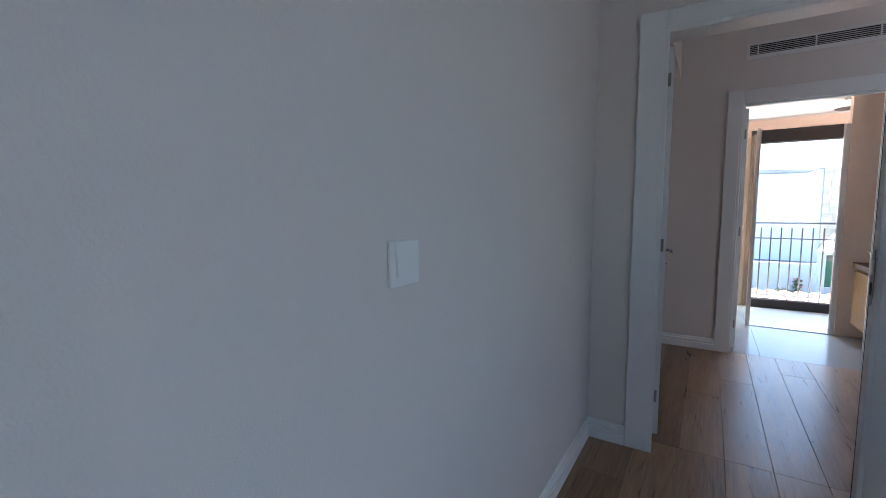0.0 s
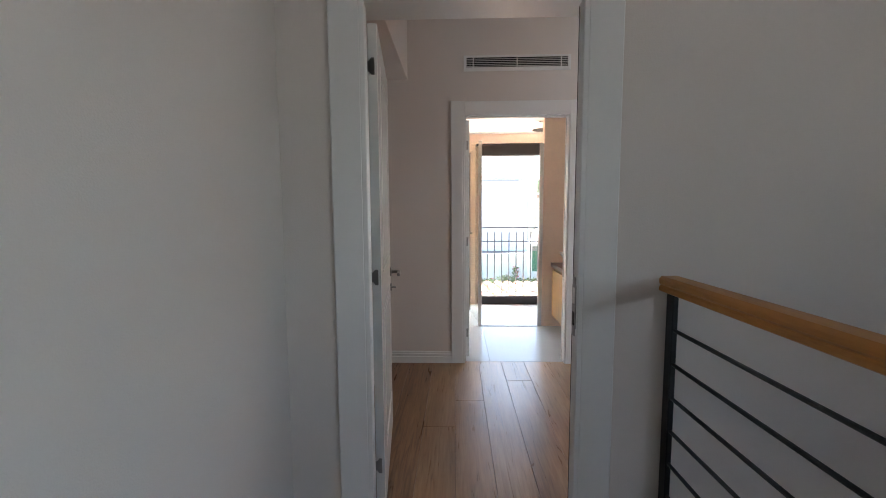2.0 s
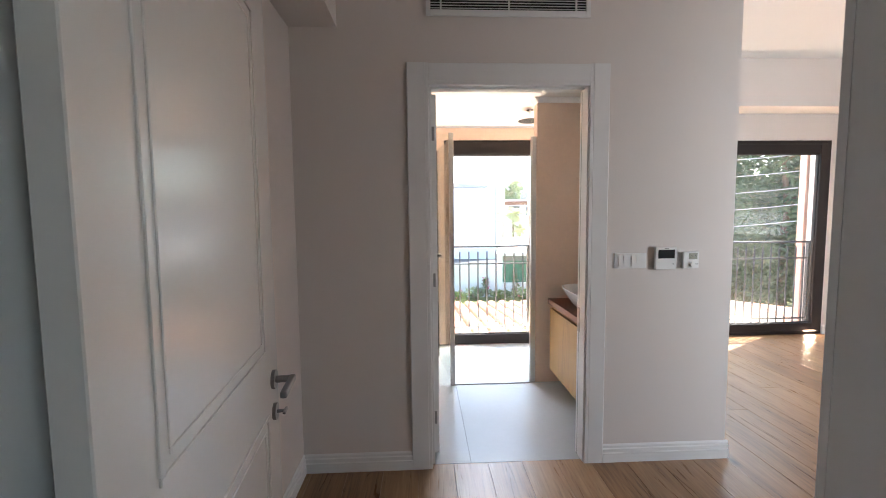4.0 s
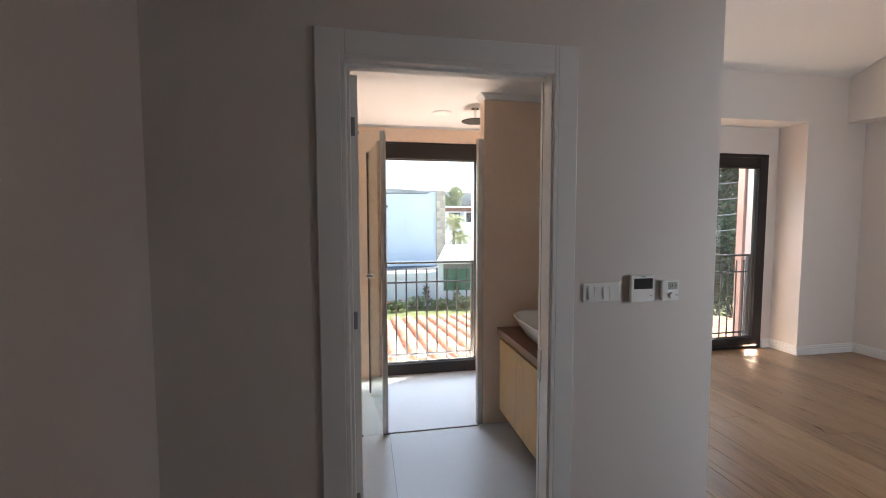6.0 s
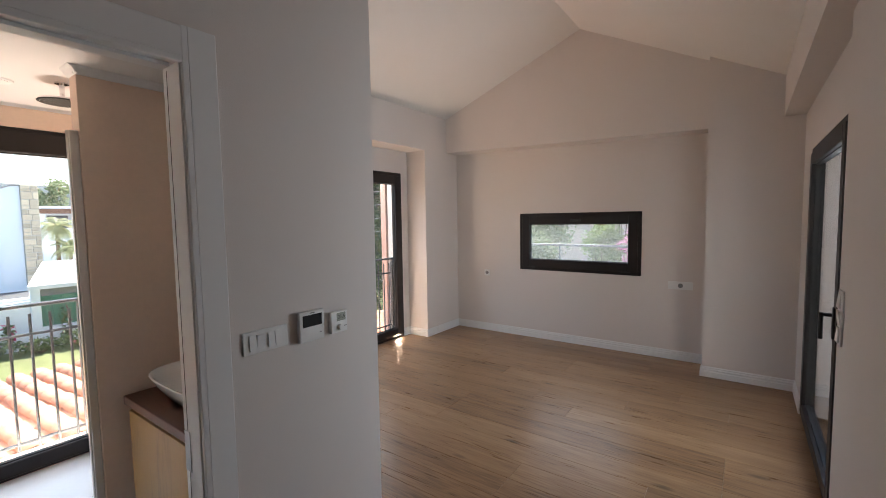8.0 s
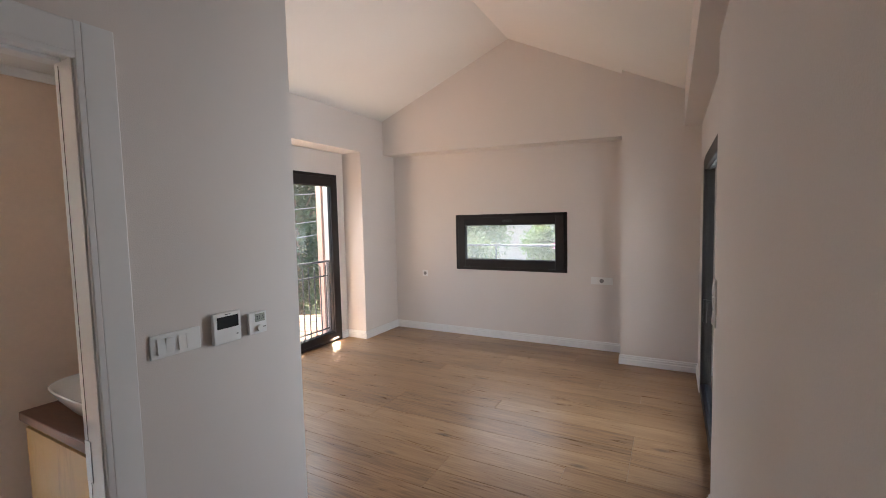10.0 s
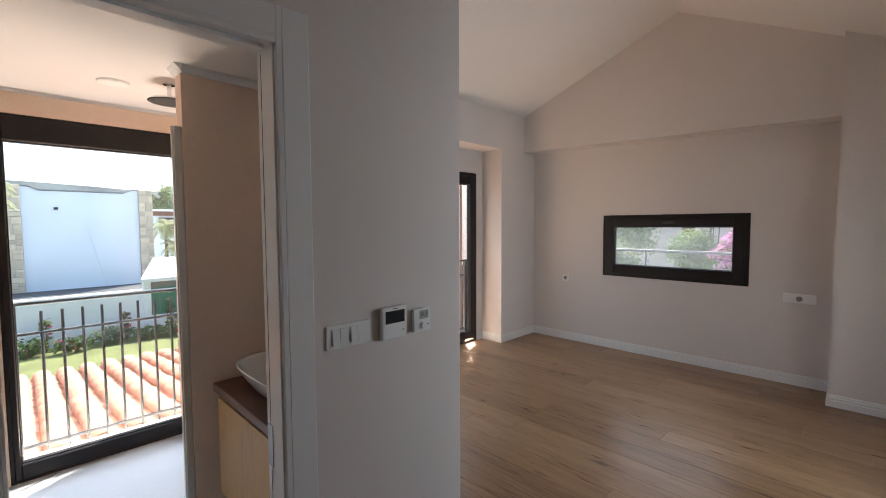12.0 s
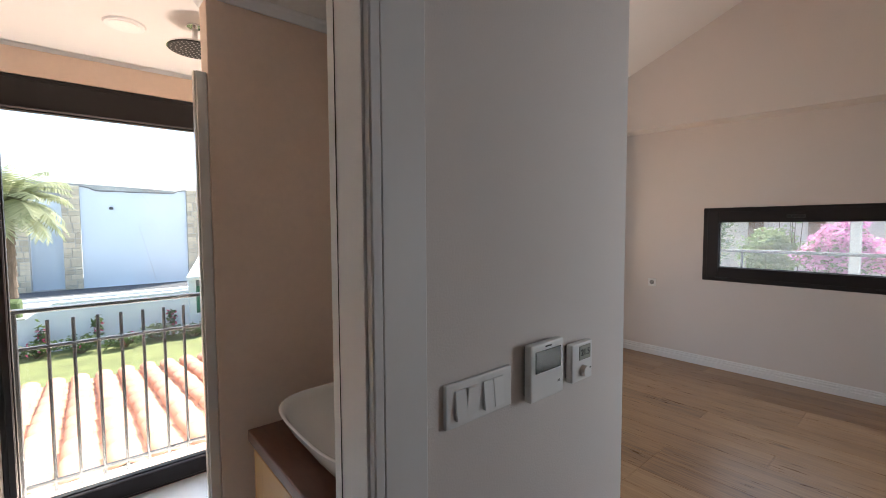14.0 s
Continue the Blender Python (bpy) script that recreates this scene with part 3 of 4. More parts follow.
# raised black patch in place of a hole's shade
part("bolt_hole", box(0.3578, 0.3586, -1.962, -1.936, 0.87, 0.92, 0.0003), RUBBER, strike, "black patch for the shaded bolt hole")
part("latch_lip", box(0.3574, 0.3586, -1.962, -1.936, 0.95, 1.01, 0.0005), SATIN, strike, "bright latch lip")
# left strip is widened to blacken the shaded gap beside the leaf
part("seal", box(-0.4455, -0.3990, -1.9245, -1.914, 0, 2.005, 0.001), RUBBER, door1, "black rubber seal darkening the door rebate")
part("seal", box(0.3608, 0.3635, -1.9275, -1.922, 0, 2.005, 0.001), RUBBER, door1, "black rubber seal darkening the door rebate")

door2 = thing("door_2", 0.0, 0.12, 0, "open white bathroom door standing against the side wall", "door", kind=S)
casing(door2, -0.114, 0.943, 2.157, -0.002, 0.838, 2.047, 0.0, -1)
lining(door2, 0.0, 0.833, 2.05, 0.001, 0.112)
part("door_stop", box(0.0005, 0.012, 0.03, 0.085, 0, 2.049, 0.001), TRIM, door2)
part("seal", box(0.8315, 0.8332, 0.084, 0.0858, 0, 2.04, 0.0008), RUBBER, door2, "black rubber seal darkening the door rebate")
part("door_stop", box(0.012, 0.820, 0.03, 0.085, 2.038, 2.0495, 0.001), TRIM, door2)
leaf2 = part("leaf", leaf_mesh(0.79, 2.03, 0.04, [(0.22, 0.86), (1.02, 1.90)]), LEAF_WHITE, door2, "white lacquered leaf")
leaf2.matrix_parent_inverse = Matrix.Identity(4)
leaf2.matrix_basis = Matrix.Translation((0.040, 0.016, 0.008)) @ Matrix.Rotation(radians(9.0), 4, "Z")
for zz in (0.22, 1.02, 1.83):
    bm = tube((0.001, 0.127, zz - 0.045), (0.001, 0.127, zz + 0.045), 0.006, seg=12)
    bm_box(bm, 0.003, 0.028, 0.1315, 0.135, zz - 0.038, zz + 0.038, 0.0012)
    part("hinge", bm, NICKEL, door2, "brushed nickel hinge")
part("strike_plate", box(0.8305, 0.8332, 0.070, 0.108, 0.72, 0.86, 0.001), NICKEL, door2, "nickel strike plate")

# ---- dark framed windows ----


def frame_ring(bm, axis, u0, u1, z0, z1, w, d0, d1, wt=None, wb=None, bevel=0.003):
    """A rectangular frame ring; axis 0 lies along x with depth along y, axis 1 along y with depth along x."""
    wt, wb = wt or w, wb or w
    for a, b, c, d in ((u0, u0 + w, z0, z1), (u1 - w, u1, z0, z1), (u0 + w, u1 - w, z1 - wt, z1), (u0 + w, u1 - w, z0, z0 + wb)):
        if axis == 0:
            bm_box(bm, a, b, d0, d1, c, d, bevel)
        else:
            bm_box(bm, d0, d1, a, b, c, d, bevel)
    return bm


def dark_window(name, axis, u0, u1, z0, z1, face, out, label, fw=0.05, sash=0.07, top=None, bottom=None, kind_of="window", glazing=None):
    """A window of an outer frame, a sash proud of it, a gasket and a pane. face: the room side; out: towards outdoors along the other axis."""
    base = ((u0 + u1) / 2, face, z0) if axis == 0 else (face, (u0 + u1) / 2, z0)
    w = thing(name, *base, label, kind_of, kind=S)
    lo = lambda a, b: (min(face + out * a, face + out * b), max(face + out * a, face + out * b))
    part("window_frame", frame_ring(bmesh.new(), axis, u0, u1, z0, z1, fw, *lo(0.0, 0.075), wt=fw, wb=fw), BLACK_ALU, w)
    st, sb = top or sash, bottom or sash
    part("sash", frame_ring(bmesh.new(), axis, u0 + fw - 0.012, u1 - fw + 0.012, z0 + fw - 0.012, z1 - fw + 0.012, sash, *lo(-0.012, 0.055), wt=st, wb=sb, bevel=0.005), BLACK_ALU, w)
    iu0, iu1, iz0, iz1 = u0 + fw - 0.012 + sash, u1 - fw + 0.012 - sash, z0 + fw - 0.012 + sb, z1 - fw + 0.012 - st
    part("gasket", frame_ring(bmesh.new(), axis, iu0 - 0.002, iu1 + 0.002, iz0 - 0.002, iz1 + 0.002, 0.008, *lo(0.012, 0.05), bevel=0.001), RUBBER, w)
    d = lo(0.026, 0.032)
    pane = part("pane", box(iu0, iu1, *d, iz0, iz1) if axis == 0 else box(*d, iu0, iu1, iz0, iz1), glazing or PANE, w, "clear glass pane")
    pane.visible_shadow = False
    return w, (iu0, iu1, iz0, iz1)


win1, in1 = dark_window("window_1", 0, 0.186, 1.149, 0.0, 2.154, 2.205, 1, "tall dark brown aluminium window with a clear pane", fw=0.03, sash=0.03, top=0.135, bottom=0.09)
win2, in2 = dark_window("window_2", 0, 2.901, 4.464, 0.0, 2.163, 2.295, 1, "dark brown aluminium glazed balcony door in a niche", fw=0.05, sash=0.09, top=0.11, bottom=0.09, glazing=HAZY_PANE)
win3, in3 = dark_window("window_3", 1, -0.471, 0.999, 0.886, 1.611, 5.322, 1, "low wide dark aluminium window", fw=0.05, sash=0.10, glazing=VEILED_PANE)
door3, in4 = dark_window("door_3", 0, 2.961, 4.419, 0.0, 2.034, -1.80, -1, "dark aluminium glazed door to the terrace", fw=0.05, sash=0.085, kind_of="door")
hb = box(3.020, 3.050, -1.788, -1.778, 0.93, 1.09, 0.003)
bm_tube(hb, (3.035, -1.78, 1.05), (3.035, -1.735, 1.05), 0.009)
bm_box(hb, 3.024, 3.046, -1.746, -1.726, 0.925, 1.062, 0.006, 2)
part("door_handle", hb, BLACK_STEEL, door3, "black lever handle")
bm = box(5.300, 5.311, 0.20, 0.33, 1.505, 1.535, 0.004, 2)
bm_box(bm, 5.288, 5.300, 0.235, 0.295, 1.512, 1.528, 0.004, 2)
part("catch", bm, BLACK_STEEL, win3, "black sash catch")
for y in (-0.30, 0.83):
    part("hinge", box(5.303, 5.311, y - 0.05, y + 0.05, 0.915, 0.930, 0.003), BLACK_STEEL, win3, "black sash hinge")
# out-of-view window, assumed as the opening for the landing lamp
win4, in5 = dark_window("unseen_window", 1, -5.799, -3.701, 0.951, 2.249, 2.72, 1, "unseen dark aluminium window assumed for the landing", fw=0.05, sash=0.07)


def guard(name, x0, x1, y, label):
    """An outdoor guard rail of thin bars before a tall window."""
    g = thing(name, (x0 + x1) / 2, y, 0.0, label, "railing")
    part("top_rail", box(x0, x1, y - 0.02, y + 0.02, 1.03, 1.052, 0.004), GREY_STEEL, g)
    part("rail", box(x0 + 0.03, x1 - 0.03, y - 0.008, y + 0.008, 0.842, 0.860, 0.003), GREY_STEEL, g)
    part("rail", box(x0 + 0.03, x1 - 0.03, y - 0.008, y + 0.008, 0.135, 0.153, 0.003), GREY_STEEL, g)
    for x in (x0 + 0.012, x1 - 0.05):
        part("post", box(x, x + 0.045, y - 0.02, y + 0.02, 0.0, 1.03, 0.003), GREY_STEEL, g)
    for i in range(int((x1 - x0 - 0.22) / 0.0994) + 1):
        x = x0 + 0.167 + i * 0.0994
        part("bar", tube((x, y, 0.09), (x, y, 0.985), 0.008, seg=8), GREY_STEEL, g)
    return g


guard("guard_rail", 0.19, 1.145, 2.36, "grey steel guard rail outside the bathroom window")
guard("guard_rail", 2.91, 4.455, 2.46, "grey steel guard rail outside the bedroom window")

# ---- landing: railing and switch ----
HAND = [(-0.036, 0.0), (-0.030, -0.004), (0.030, -0.004), (0.036, 0.0), (0.036, 0.012), (0.030, 0.018), (0.036, 0.026), (0.036, 0.040), (0.028, 0.050), (-0.028, 0.050), (-0.036, 0.040), (-0.036, 0.026), (-0.030, 0.018), (-0.036, 0.012)]
RAIL_X, RAIL_Y, RAIL_Z = 0.698, -2.970, 1.009
rail = thing("stair_railing", RAIL_X, -2.5, 0.0, "black steel stair railing with a moulded oak handrail", "railing")
part("handrail", prism([(RAIL_X + a, RAIL_Z + b) for a, b in HAND], 1, RAIL_Y - 0.036, -1.985), OAK_RAIL, rail, "varnished oak handrail")
part("handrail", prism([(RAIL_Y + a, RAIL_Z + b) for a, b in HAND], 0, RAIL_X + 0.0365, 2.69), OAK_RAIL_X, rail, "varnished oak handrail")


def newel(x, y, wide_x, wide_y):
    bm = box(x - wide_x / 2, x + wide_x / 2, y - wide_y / 2, y + wide_y / 2, 0.0, RAIL_Z - 0.003, 0.003)
    bm_box(bm, x - wide_x / 2 - 0.012, x + wide_x / 2 + 0.012, y - wide_y / 2 - 0.012, y + wide_y / 2 + 0.012, 0.0, 0.006, 0.001)
    return part("newel", bm, BLACK_STEEL, rail)


newel(RAIL_X, -2.012, 0.020, 0.045)
newel(RAIL_X, RAIL_Y + 0.015, 0.020, 0.050)
newel(RAIL_X + 0.0355, RAIL_Y, 0.050, 0.020)
newel(2.65, RAIL_Y, 0.045, 0.020)
for z in (0.120, 0.242, 0.364, 0.486, 0.608, 0.730, 0.852):
    z += 0.022
    part("bar", tube((RAIL_X, -2.030, z), (RAIL_X, RAIL_Y + 0.037, z), 0.0068, seg=10), BLACK_STEEL, rail)
    part("bar", tube((RAIL_X + 0.058, RAIL_Y, z), (2.63, RAIL_Y, z), 0.0068, seg=10), BLACK_STEEL, rail)

rail.matrix_basis = rail.matrix_basis @ Matrix.Rotation(radians(1.6), 4, "Z")


def plate(name, axis, face, out, u0, u1, z0, z1, label, category, rockers=()):
    """A wall plate with rockers, flat on a wall face; axis 0 runs along x, 1 along y."""
    cu = (u0 + u1) / 2
    p = thing(name, *((cu, face, z0) if axis == 0 else (face, cu, z0)), label, category)

    def slab(a, b, c, d, h0, h1, bev):
        lo, hi = min(face + out * h0, face + out * h1), max(face + out * h0, face + out * h1)
        return box(a, b, lo, hi, c, d, bev, 2) if axis == 0 else box(lo, hi, a, b, c, d, bev, 2)
    part("plate", slab(u0, u1, z0, z1, 0.0, 0.009, 0.003), PLASTIC, p)
    for a, b, c, d, tilt in rockers:
        # a wedge that stands out more at one end
        lo, hi = 0.009, 0.012
        t0, t1 = (hi, hi + 0.005) if tilt > 0 else (hi + 0.005, hi)
        prof = [(lo, c), (t0, c), (t1, d), (lo, d)]
        if axis == 0:
            bm = prism([(face + out * h, z) for h, z in prof], 0, a, b)
        else:
            bm = prism([(face + out * h, z) for h, z in prof], 1, a, b)
        part("rocker", bm, PLASTIC, p)
    return p, slab


plate("light_switch", 1, -0.70, 1, -3.632, -3.540, 1.060, 1.150, "white single light switch on the landing wall", "switch", [(-3.618, -3.554, 1.080, 1.146, -1)])
plate("switch_plate", 0, 0.0, -1, 0.987, 1.163, 1.087, 1.170, "white multi-gang switch plate beside the bathroom door", "switch",
      [(1.008, 1.034, 1.102, 1.156, -1), (1.036, 1.062, 1.102, 1.156, 1), (1.080, 1.106, 1.102, 1.156, -1), (1.108, 1.134, 1.102, 1.156, -1)])
plate("switch_plate", 0, -1.755, 1, 2.565, 2.65, 1.005, 1.235, "white upright three-gang switch plate", "switch",
      [(2.58, 2.635, 1.018, 1.078, -1), (2.58, 2.635, 1.090, 1.150, 1), (2.58, 2.635, 1.162, 1.222, -1)])

# ---- hall: vent and controllers ----
vent = thing("ceiling_vent", 0.41, 0.0, 2.388, "white slotted air-conditioning grille high on the wall", "vent")
vx0, vx1, vz0, vz1 = -0.010, 0.834, 2.388, 2.508
bm = bmesh.new()
for a, b, c, d in ((vx0, vx0 + 0.022, vz0, vz1), (vx1 - 0.022, vx1, vz0, vz1), (vx0 + 0.022, vx1 - 0.022, vz1 - 0.012, vz1), (vx0 + 0.022, vx1 - 0.022, vz0, vz0 + 0.03)):
    bm_box(bm, a, b, -0.012, 0.0, c, d, 0.002)
part("frame", bm, TRIM, vent)
# thin black sheet on the wall takes the place of the unlit duct
part("backing", box(vx0 + 0.02, vx1 - 0.02, -0.0015, 0.0, vz0 + 0.028, vz1 - 0.011), RUBBER, vent, "black sheet for the shade behind the slots")
for i in range(6):
    z = vz0 + 0.034 + i * 0.0135
    part("slat", prism([(-0.012, z), (-0.009, z + 0.0055), (-0.003, z + 0.0075), (-0.006, z + 0.002)], 0, vx0 + 0.022, vx1 - 0.022), TRIM, vent)
for x in (vx0 + 0.075, (vx0 + vx1) / 2, vx1 - 0.075):
    part("mullion", box(x - 0.004, x + 0.004, -0.0125, -0.002, vz0 + 0.03, vz1 - 0.012), TRIM, vent)


def text_mesh(body, size, mat, parent, m, label=""):
    cu = bpy.data.curves.new("text", "FONT")
    cu.body, cu.size, cu.align_x, cu.align_y, cu.extrude = body, size, "CENTER", "CENTER", 0.0003
    tmp = bpy.data.objects.new("text", cu)
    me = bpy.data.meshes.new_from_object(tmp)
    bpy.data.objects.remove(tmp)
    me.materials.clear()
    me.materials.append(mat)
    me.transform(m)
    ob = new("digits", me)
    ob.parent = parent
    if parent.parent is None:
        ob.matrix_parent_inverse = parent.matrix_basis.inverted()
    return tagged(ob, label)


ctl = thing("climate_controller", 1.262, 0.0, 1.082, "white wall climate controller with a dark screen", "controller")
part("backplate", box(1.212, 1.314, -0.008, 0.0, 1.088, 1.197, 0.002), PLASTIC_GREY, ctl)
body = part("housing", box(1.204, 1.321, -0.027, -0.008, 1.081, 1.203, 0.004, 2), PLASTIC, ctl)
part("screen", box(1.218, 1.309, -0.0285, -0.0265, 1.141, 1.188, 0.001), DARK_SCREEN, body, "dark display")
part("badge", box(1.252, 1.275, -0.0278, -0.0268, 1.1935, 1.1965), INK, body)
part("button", box(1.298, 1.306, -0.0278, -0.0268, 1.108, 1.113), PLASTIC_GREY, body)

thm = thing("room_thermostat", 1.402, 0.0, 1.084, "white room thermostat with a grey display and a knob", "thermostat")
part("backplate", box(1.366, 1.440, -0.007, 0.0, 1.09, 1.17, 0.002), PLASTIC_GREY, thm)
tb = part("housing", box(1.360, 1.446, -0.024, -0.007, 1.084, 1.175, 0.003, 2), PLASTIC, thm)
part("screen", box(1.388, 1.436, -0.0255, -0.0235, 1.134, 1.168, 0.001), LCD, tb, "grey liquid crystal display")
text_mesh("21.5", 0.022, INK, tb, pose(1.412, -0.0262, 1.151, 90, 0, 0))
knob = tube((1.405, -0.024, 1.108), (1.405, -0.036, 1.108), 0.0135, 0.0125, seg=24)
part("knob", knob, PLASTIC, tb)
part("badge", box(1.424, 1.440, -0.0248, -0.0238, 1.107, 1.110), INK, tb)


def socket(name, y0, y1, z0, z1, cy, label):
    s = thing(name, 5.33, (y0 + y1) / 2, z0, label, "socket")
    pl = part("plate", box(5.320, 5.33, y0, y1, z0, z1, 0.003, 2), PLASTIC, s)
    # flat grey disc and ink dots put the recess's shade into colour
    bm = tube((5.321, cy, (z0 + z1) / 2), (5.3185, cy, (z0 + z1) / 2), 0.024, seg=24)
    part("well", bm, PLASTIC_GREY, pl)
    for d in (-0.0095, 0.0095):
        part("pin_hole", tube((5.319, cy + d, (z0 + z1) / 2), (5.3180, cy + d, (z0 + z1) / 2), 0.0028, seg=8), INK, pl)
    return s, pl


socket("wall_socket", 1.455, 1.540, 0.767, 0.852, 1.4975, "white single wall socket low on the gable wall")
s2, pl2 = socket("wall_socket", -0.978, -0.742, 0.768, 0.852, -0.860, "white wide wall plate with a socket in the middle")
for yc in (-0.938, -0.782):
    part("blank", box(5.3185, 5.3205, yc - 0.03, yc + 0.03, 0.78, 0.84, 0.001), PLASTIC, pl2)

# ---- bathroom ----
stub = solid("wall_stub", box(0.872, 1.515, 1.14, 1.24, 0, 2.295, 0.002), BEIGE, "beige microcement partition beside the shower", "wall", S)
COVE = [(0, 0), (-0.035, 0), (-0.030, -0.006), (-0.022, -0.012), (-0.012, -0.026), (-0.006, -0.034), (0, -0.036)]
solid("cornice", prism([(1.14 + a, 2.294 + b) for a, b in COVE], 0, 0.86, 1.515), TRIM, "small white plaster cornice", "cornice", S)
solid("cornice", prism([(0.872 + a, 2.294 + b) for a, b in COVE], 1, 1.105, 1.24), TRIM, "small white plaster cornice", "cornice", S)
solid("cornice", prism([(2.199 + a * 0.5, 2.294 + b * 0.5) for a, b in COVE], 0, -0.45, 1.515), TRIM, "small white plaster cornice", "cornice", S)

shower = thing("shower_screen", 0.5, 1.13, 0.0, "clear glass shower screen with its door swung open", "shower screen")
prof = box(0.168, 0.190, 1.112, 1.140, 0.0, 2.025, 0.003)
bm_box(prof, 0.190, 0.206, 1.118, 1.134, 0.0, 2.025, 0.003)
part("profile", prof, SATIN, shower, "satin aluminium corner profile")
prof = box(0.834, 0.8695, 1.145, 1.185, 0.0, 2.0, 0.003)
bm_box(prof, 0.828, 0.834, 1.152, 1.178, 0.0, 2.0, 0.002)
part("profile", prof, SATIN, shower, "satin aluminium wall profile")
part("threshold", box(0.206, 0.828, 1.120, 1.136, 0.0, 0.008, 0.002), NICKEL, shower)
pn = part("fixed_pane", box(-0.448, 0.168, 1.122, 1.130, 0.006, 2.015, 0.001), SHOWER_PANE, shower, "clear fixed glass pane")
pn.visible_shadow = False
for x, z in ((0.02, 0.0), (0.02, 2.0)):
    part("clip", box(x - 0.02, x + 0.02, 1.116, 1.136, z, z + 0.013, 0.002), NICKEL, pn)


def along_door(d0, d1, w, z0, z1, bevel=0.001):
    """A box along the open shower door, from d0 to d1 metres off its hinge."""
    bm = box(d0, d1, -w / 2, w / 2, z0, z1, bevel)
    bmesh.ops.transform(bm, matrix=Matrix.Translation((0.182, 1.142, 0)) @ Matrix.Rotation(math.atan2(0.66, -0.085), 4, "Z"), verts=bm.verts)
    return bm


pn = part("door_pane", along_door(0.012, 0.655, 0.007, 0.02, 1.985), SHOWER_PANE, shower, "clear glass shower door")
pn.visible_shadow = False
part("edge_seal", along_door(0.655, 0.680, 0.016, 0.02, 1.985), GREY_STEEL, shower, "dark grey edge profile")
part("knob", along_door(0.60, 0.635, 0.06, 0.985, 1.02, 0.006), CHROME, shower, "chrome knob")

head = thing("rain_shower", 0.905, 1.50, 2.19, "round chrome rain shower head under the ceiling", "shower head")
part("head", tube((0.905, 1.50, 2.205), (0.905, 1.50, 2.196), 0.098, 0.104, seg=40), CHROME, head)
part("face", tube((0.905, 1.50, 2.1955), (0.905, 1.50, 2.1930), 0.100, seg=40), RUBBER, head, "dark nozzle face")
part("arm", tube((0.905, 1.50, 2.205), (0.905, 1.50, 2.29), 0.011, seg=14), CHROME, head)
part("rose", tube((0.905, 1.50, 2.288), (0.905, 1.50, 2.2945), 0.03, seg=24), CHROME, head)
bm = bmesh.new()
for ring, n in ((0.018, 6), (0.036, 12), (0.054, 18), (0.072, 24), (0.089, 30)):
    for i in range(n):
        a = i * math.tau / n
        bm_tube(bm, (0.905 + ring * math.cos(a), 1.5 + ring * math.sin(a), 2.1932), (0.905 + ring * math.cos(a), 1.5 + ring * math.sin(a), 2.1915), 0.0032, seg=6)
tagged(part("nozzle", bm, PLASTIC_GREY, head), kind="stuff")

spot = thing("downlight", 0.68, 1.667, 2.284, "flat white recessed ceiling downlight, switched off", "downlight")
part("ring", tube((0.68, 1.667, 2.294), (0.68, 1.667, 2.287), 0.075, 0.070, seg=36), PLASTIC, spot)
part("diffuser", tube((0.68, 1.667, 2.287), (0.68, 1.667, 2.285), 0.056, seg=36), LAMP_WHITE, spot)

solid("worktop", box(0.934, 1.513, 0.14, 1.022, 0.683, 0.725, 0.004, 2), WALNUT, "dark walnut vanity top under the basin", "worktop")
van = thing("vanity_cabinet", 1.23, 0.6, 0.16, "wall-hung golden oak vanity cabinet", "cabinet")
part("carcass", box(0.972, 1.513, 0.155, 1.012, 0.16, 0.655, 0.002), GOLD_OAK, van)
# set-back rail in dark walnut colours in the shadow gap under the top
part("rail", box(0.985, 1.513, 0.165, 1.0, 0.655, 0.682), WALNUT, van)
part("drawer_front", box(0.951, 0.971, 0.156, 1.011, 0.160, 0.650, 0.0015), GOLD_OAK, van)


def ring_pts(cx, cy, hx, hy, z, n=48, power=3.4):
    pts = []
    for i in range(n):
        a = i * math.tau / n
        c, s = math.cos(a), math.sin(a)
        pts.append((cx + hx * math.copysign(abs(c) ** (2 / power), c), cy + hy * math.copysign(abs(s) ** (2 / power), s), z))
    return pts


bm = bmesh.new()
cx, cy = 1.193, 0.622
rings = [(0.150, 0.220, 0.726), (0.165, 0.238, 0.740), (0.205, 0.285, 0.800), (0.230, 0.310, 0.846), (0.232, 0.312, 0.851), (0.229, 0.309, 0.853), (0.222, 0.302, 0.851), (0.212, 0.290, 0.835), (0.180, 0.255, 0.775), (0.140, 0.205, 0.750), (0.02, 0.02, 0.744)]
loops = [[bm.verts.new(p) for p in ring_pts(cx, cy, a, b, z)] for a, b, z in rings]
for la, lb in zip(loops, loops[1:]):
    for i in range(48):
        bm.faces.new((la[i], la[(i + 1) % 48], lb[(i + 1) % 48], lb[i]))
bm.faces.new(list(reversed(loops[0])))
bm.faces.new(loops[-1])
bmesh.ops.recalc_face_normals(bm, faces=bm.faces)
solid("wash_basin", bm, CERAMIC, "white ceramic vessel basin standing on the walnut top", "basin", smooth=True)

# ---- outdoors ----
GROUND = -2.6
bm = bmesh.new()
bmesh.ops.create_grid(bm, x_segments=8, y_segments=8, size=3000, matrix=Matrix.Translation((0, 0, GROUND)))
solid("ground", bm, CONCRETE, "dry pale ground", "ground", S)
solid("lawn", box(-30, 26, 3.2, 17.9, GROUND, GROUND + 0.03), GRASS, "sunlit mown lawn", "lawn", S)
solid("road", box(-90, 60, 31.2, 35.8, GROUND + 0.002, GROUND + 0.02), ASPHALT, "grey asphalt road", "road", S)
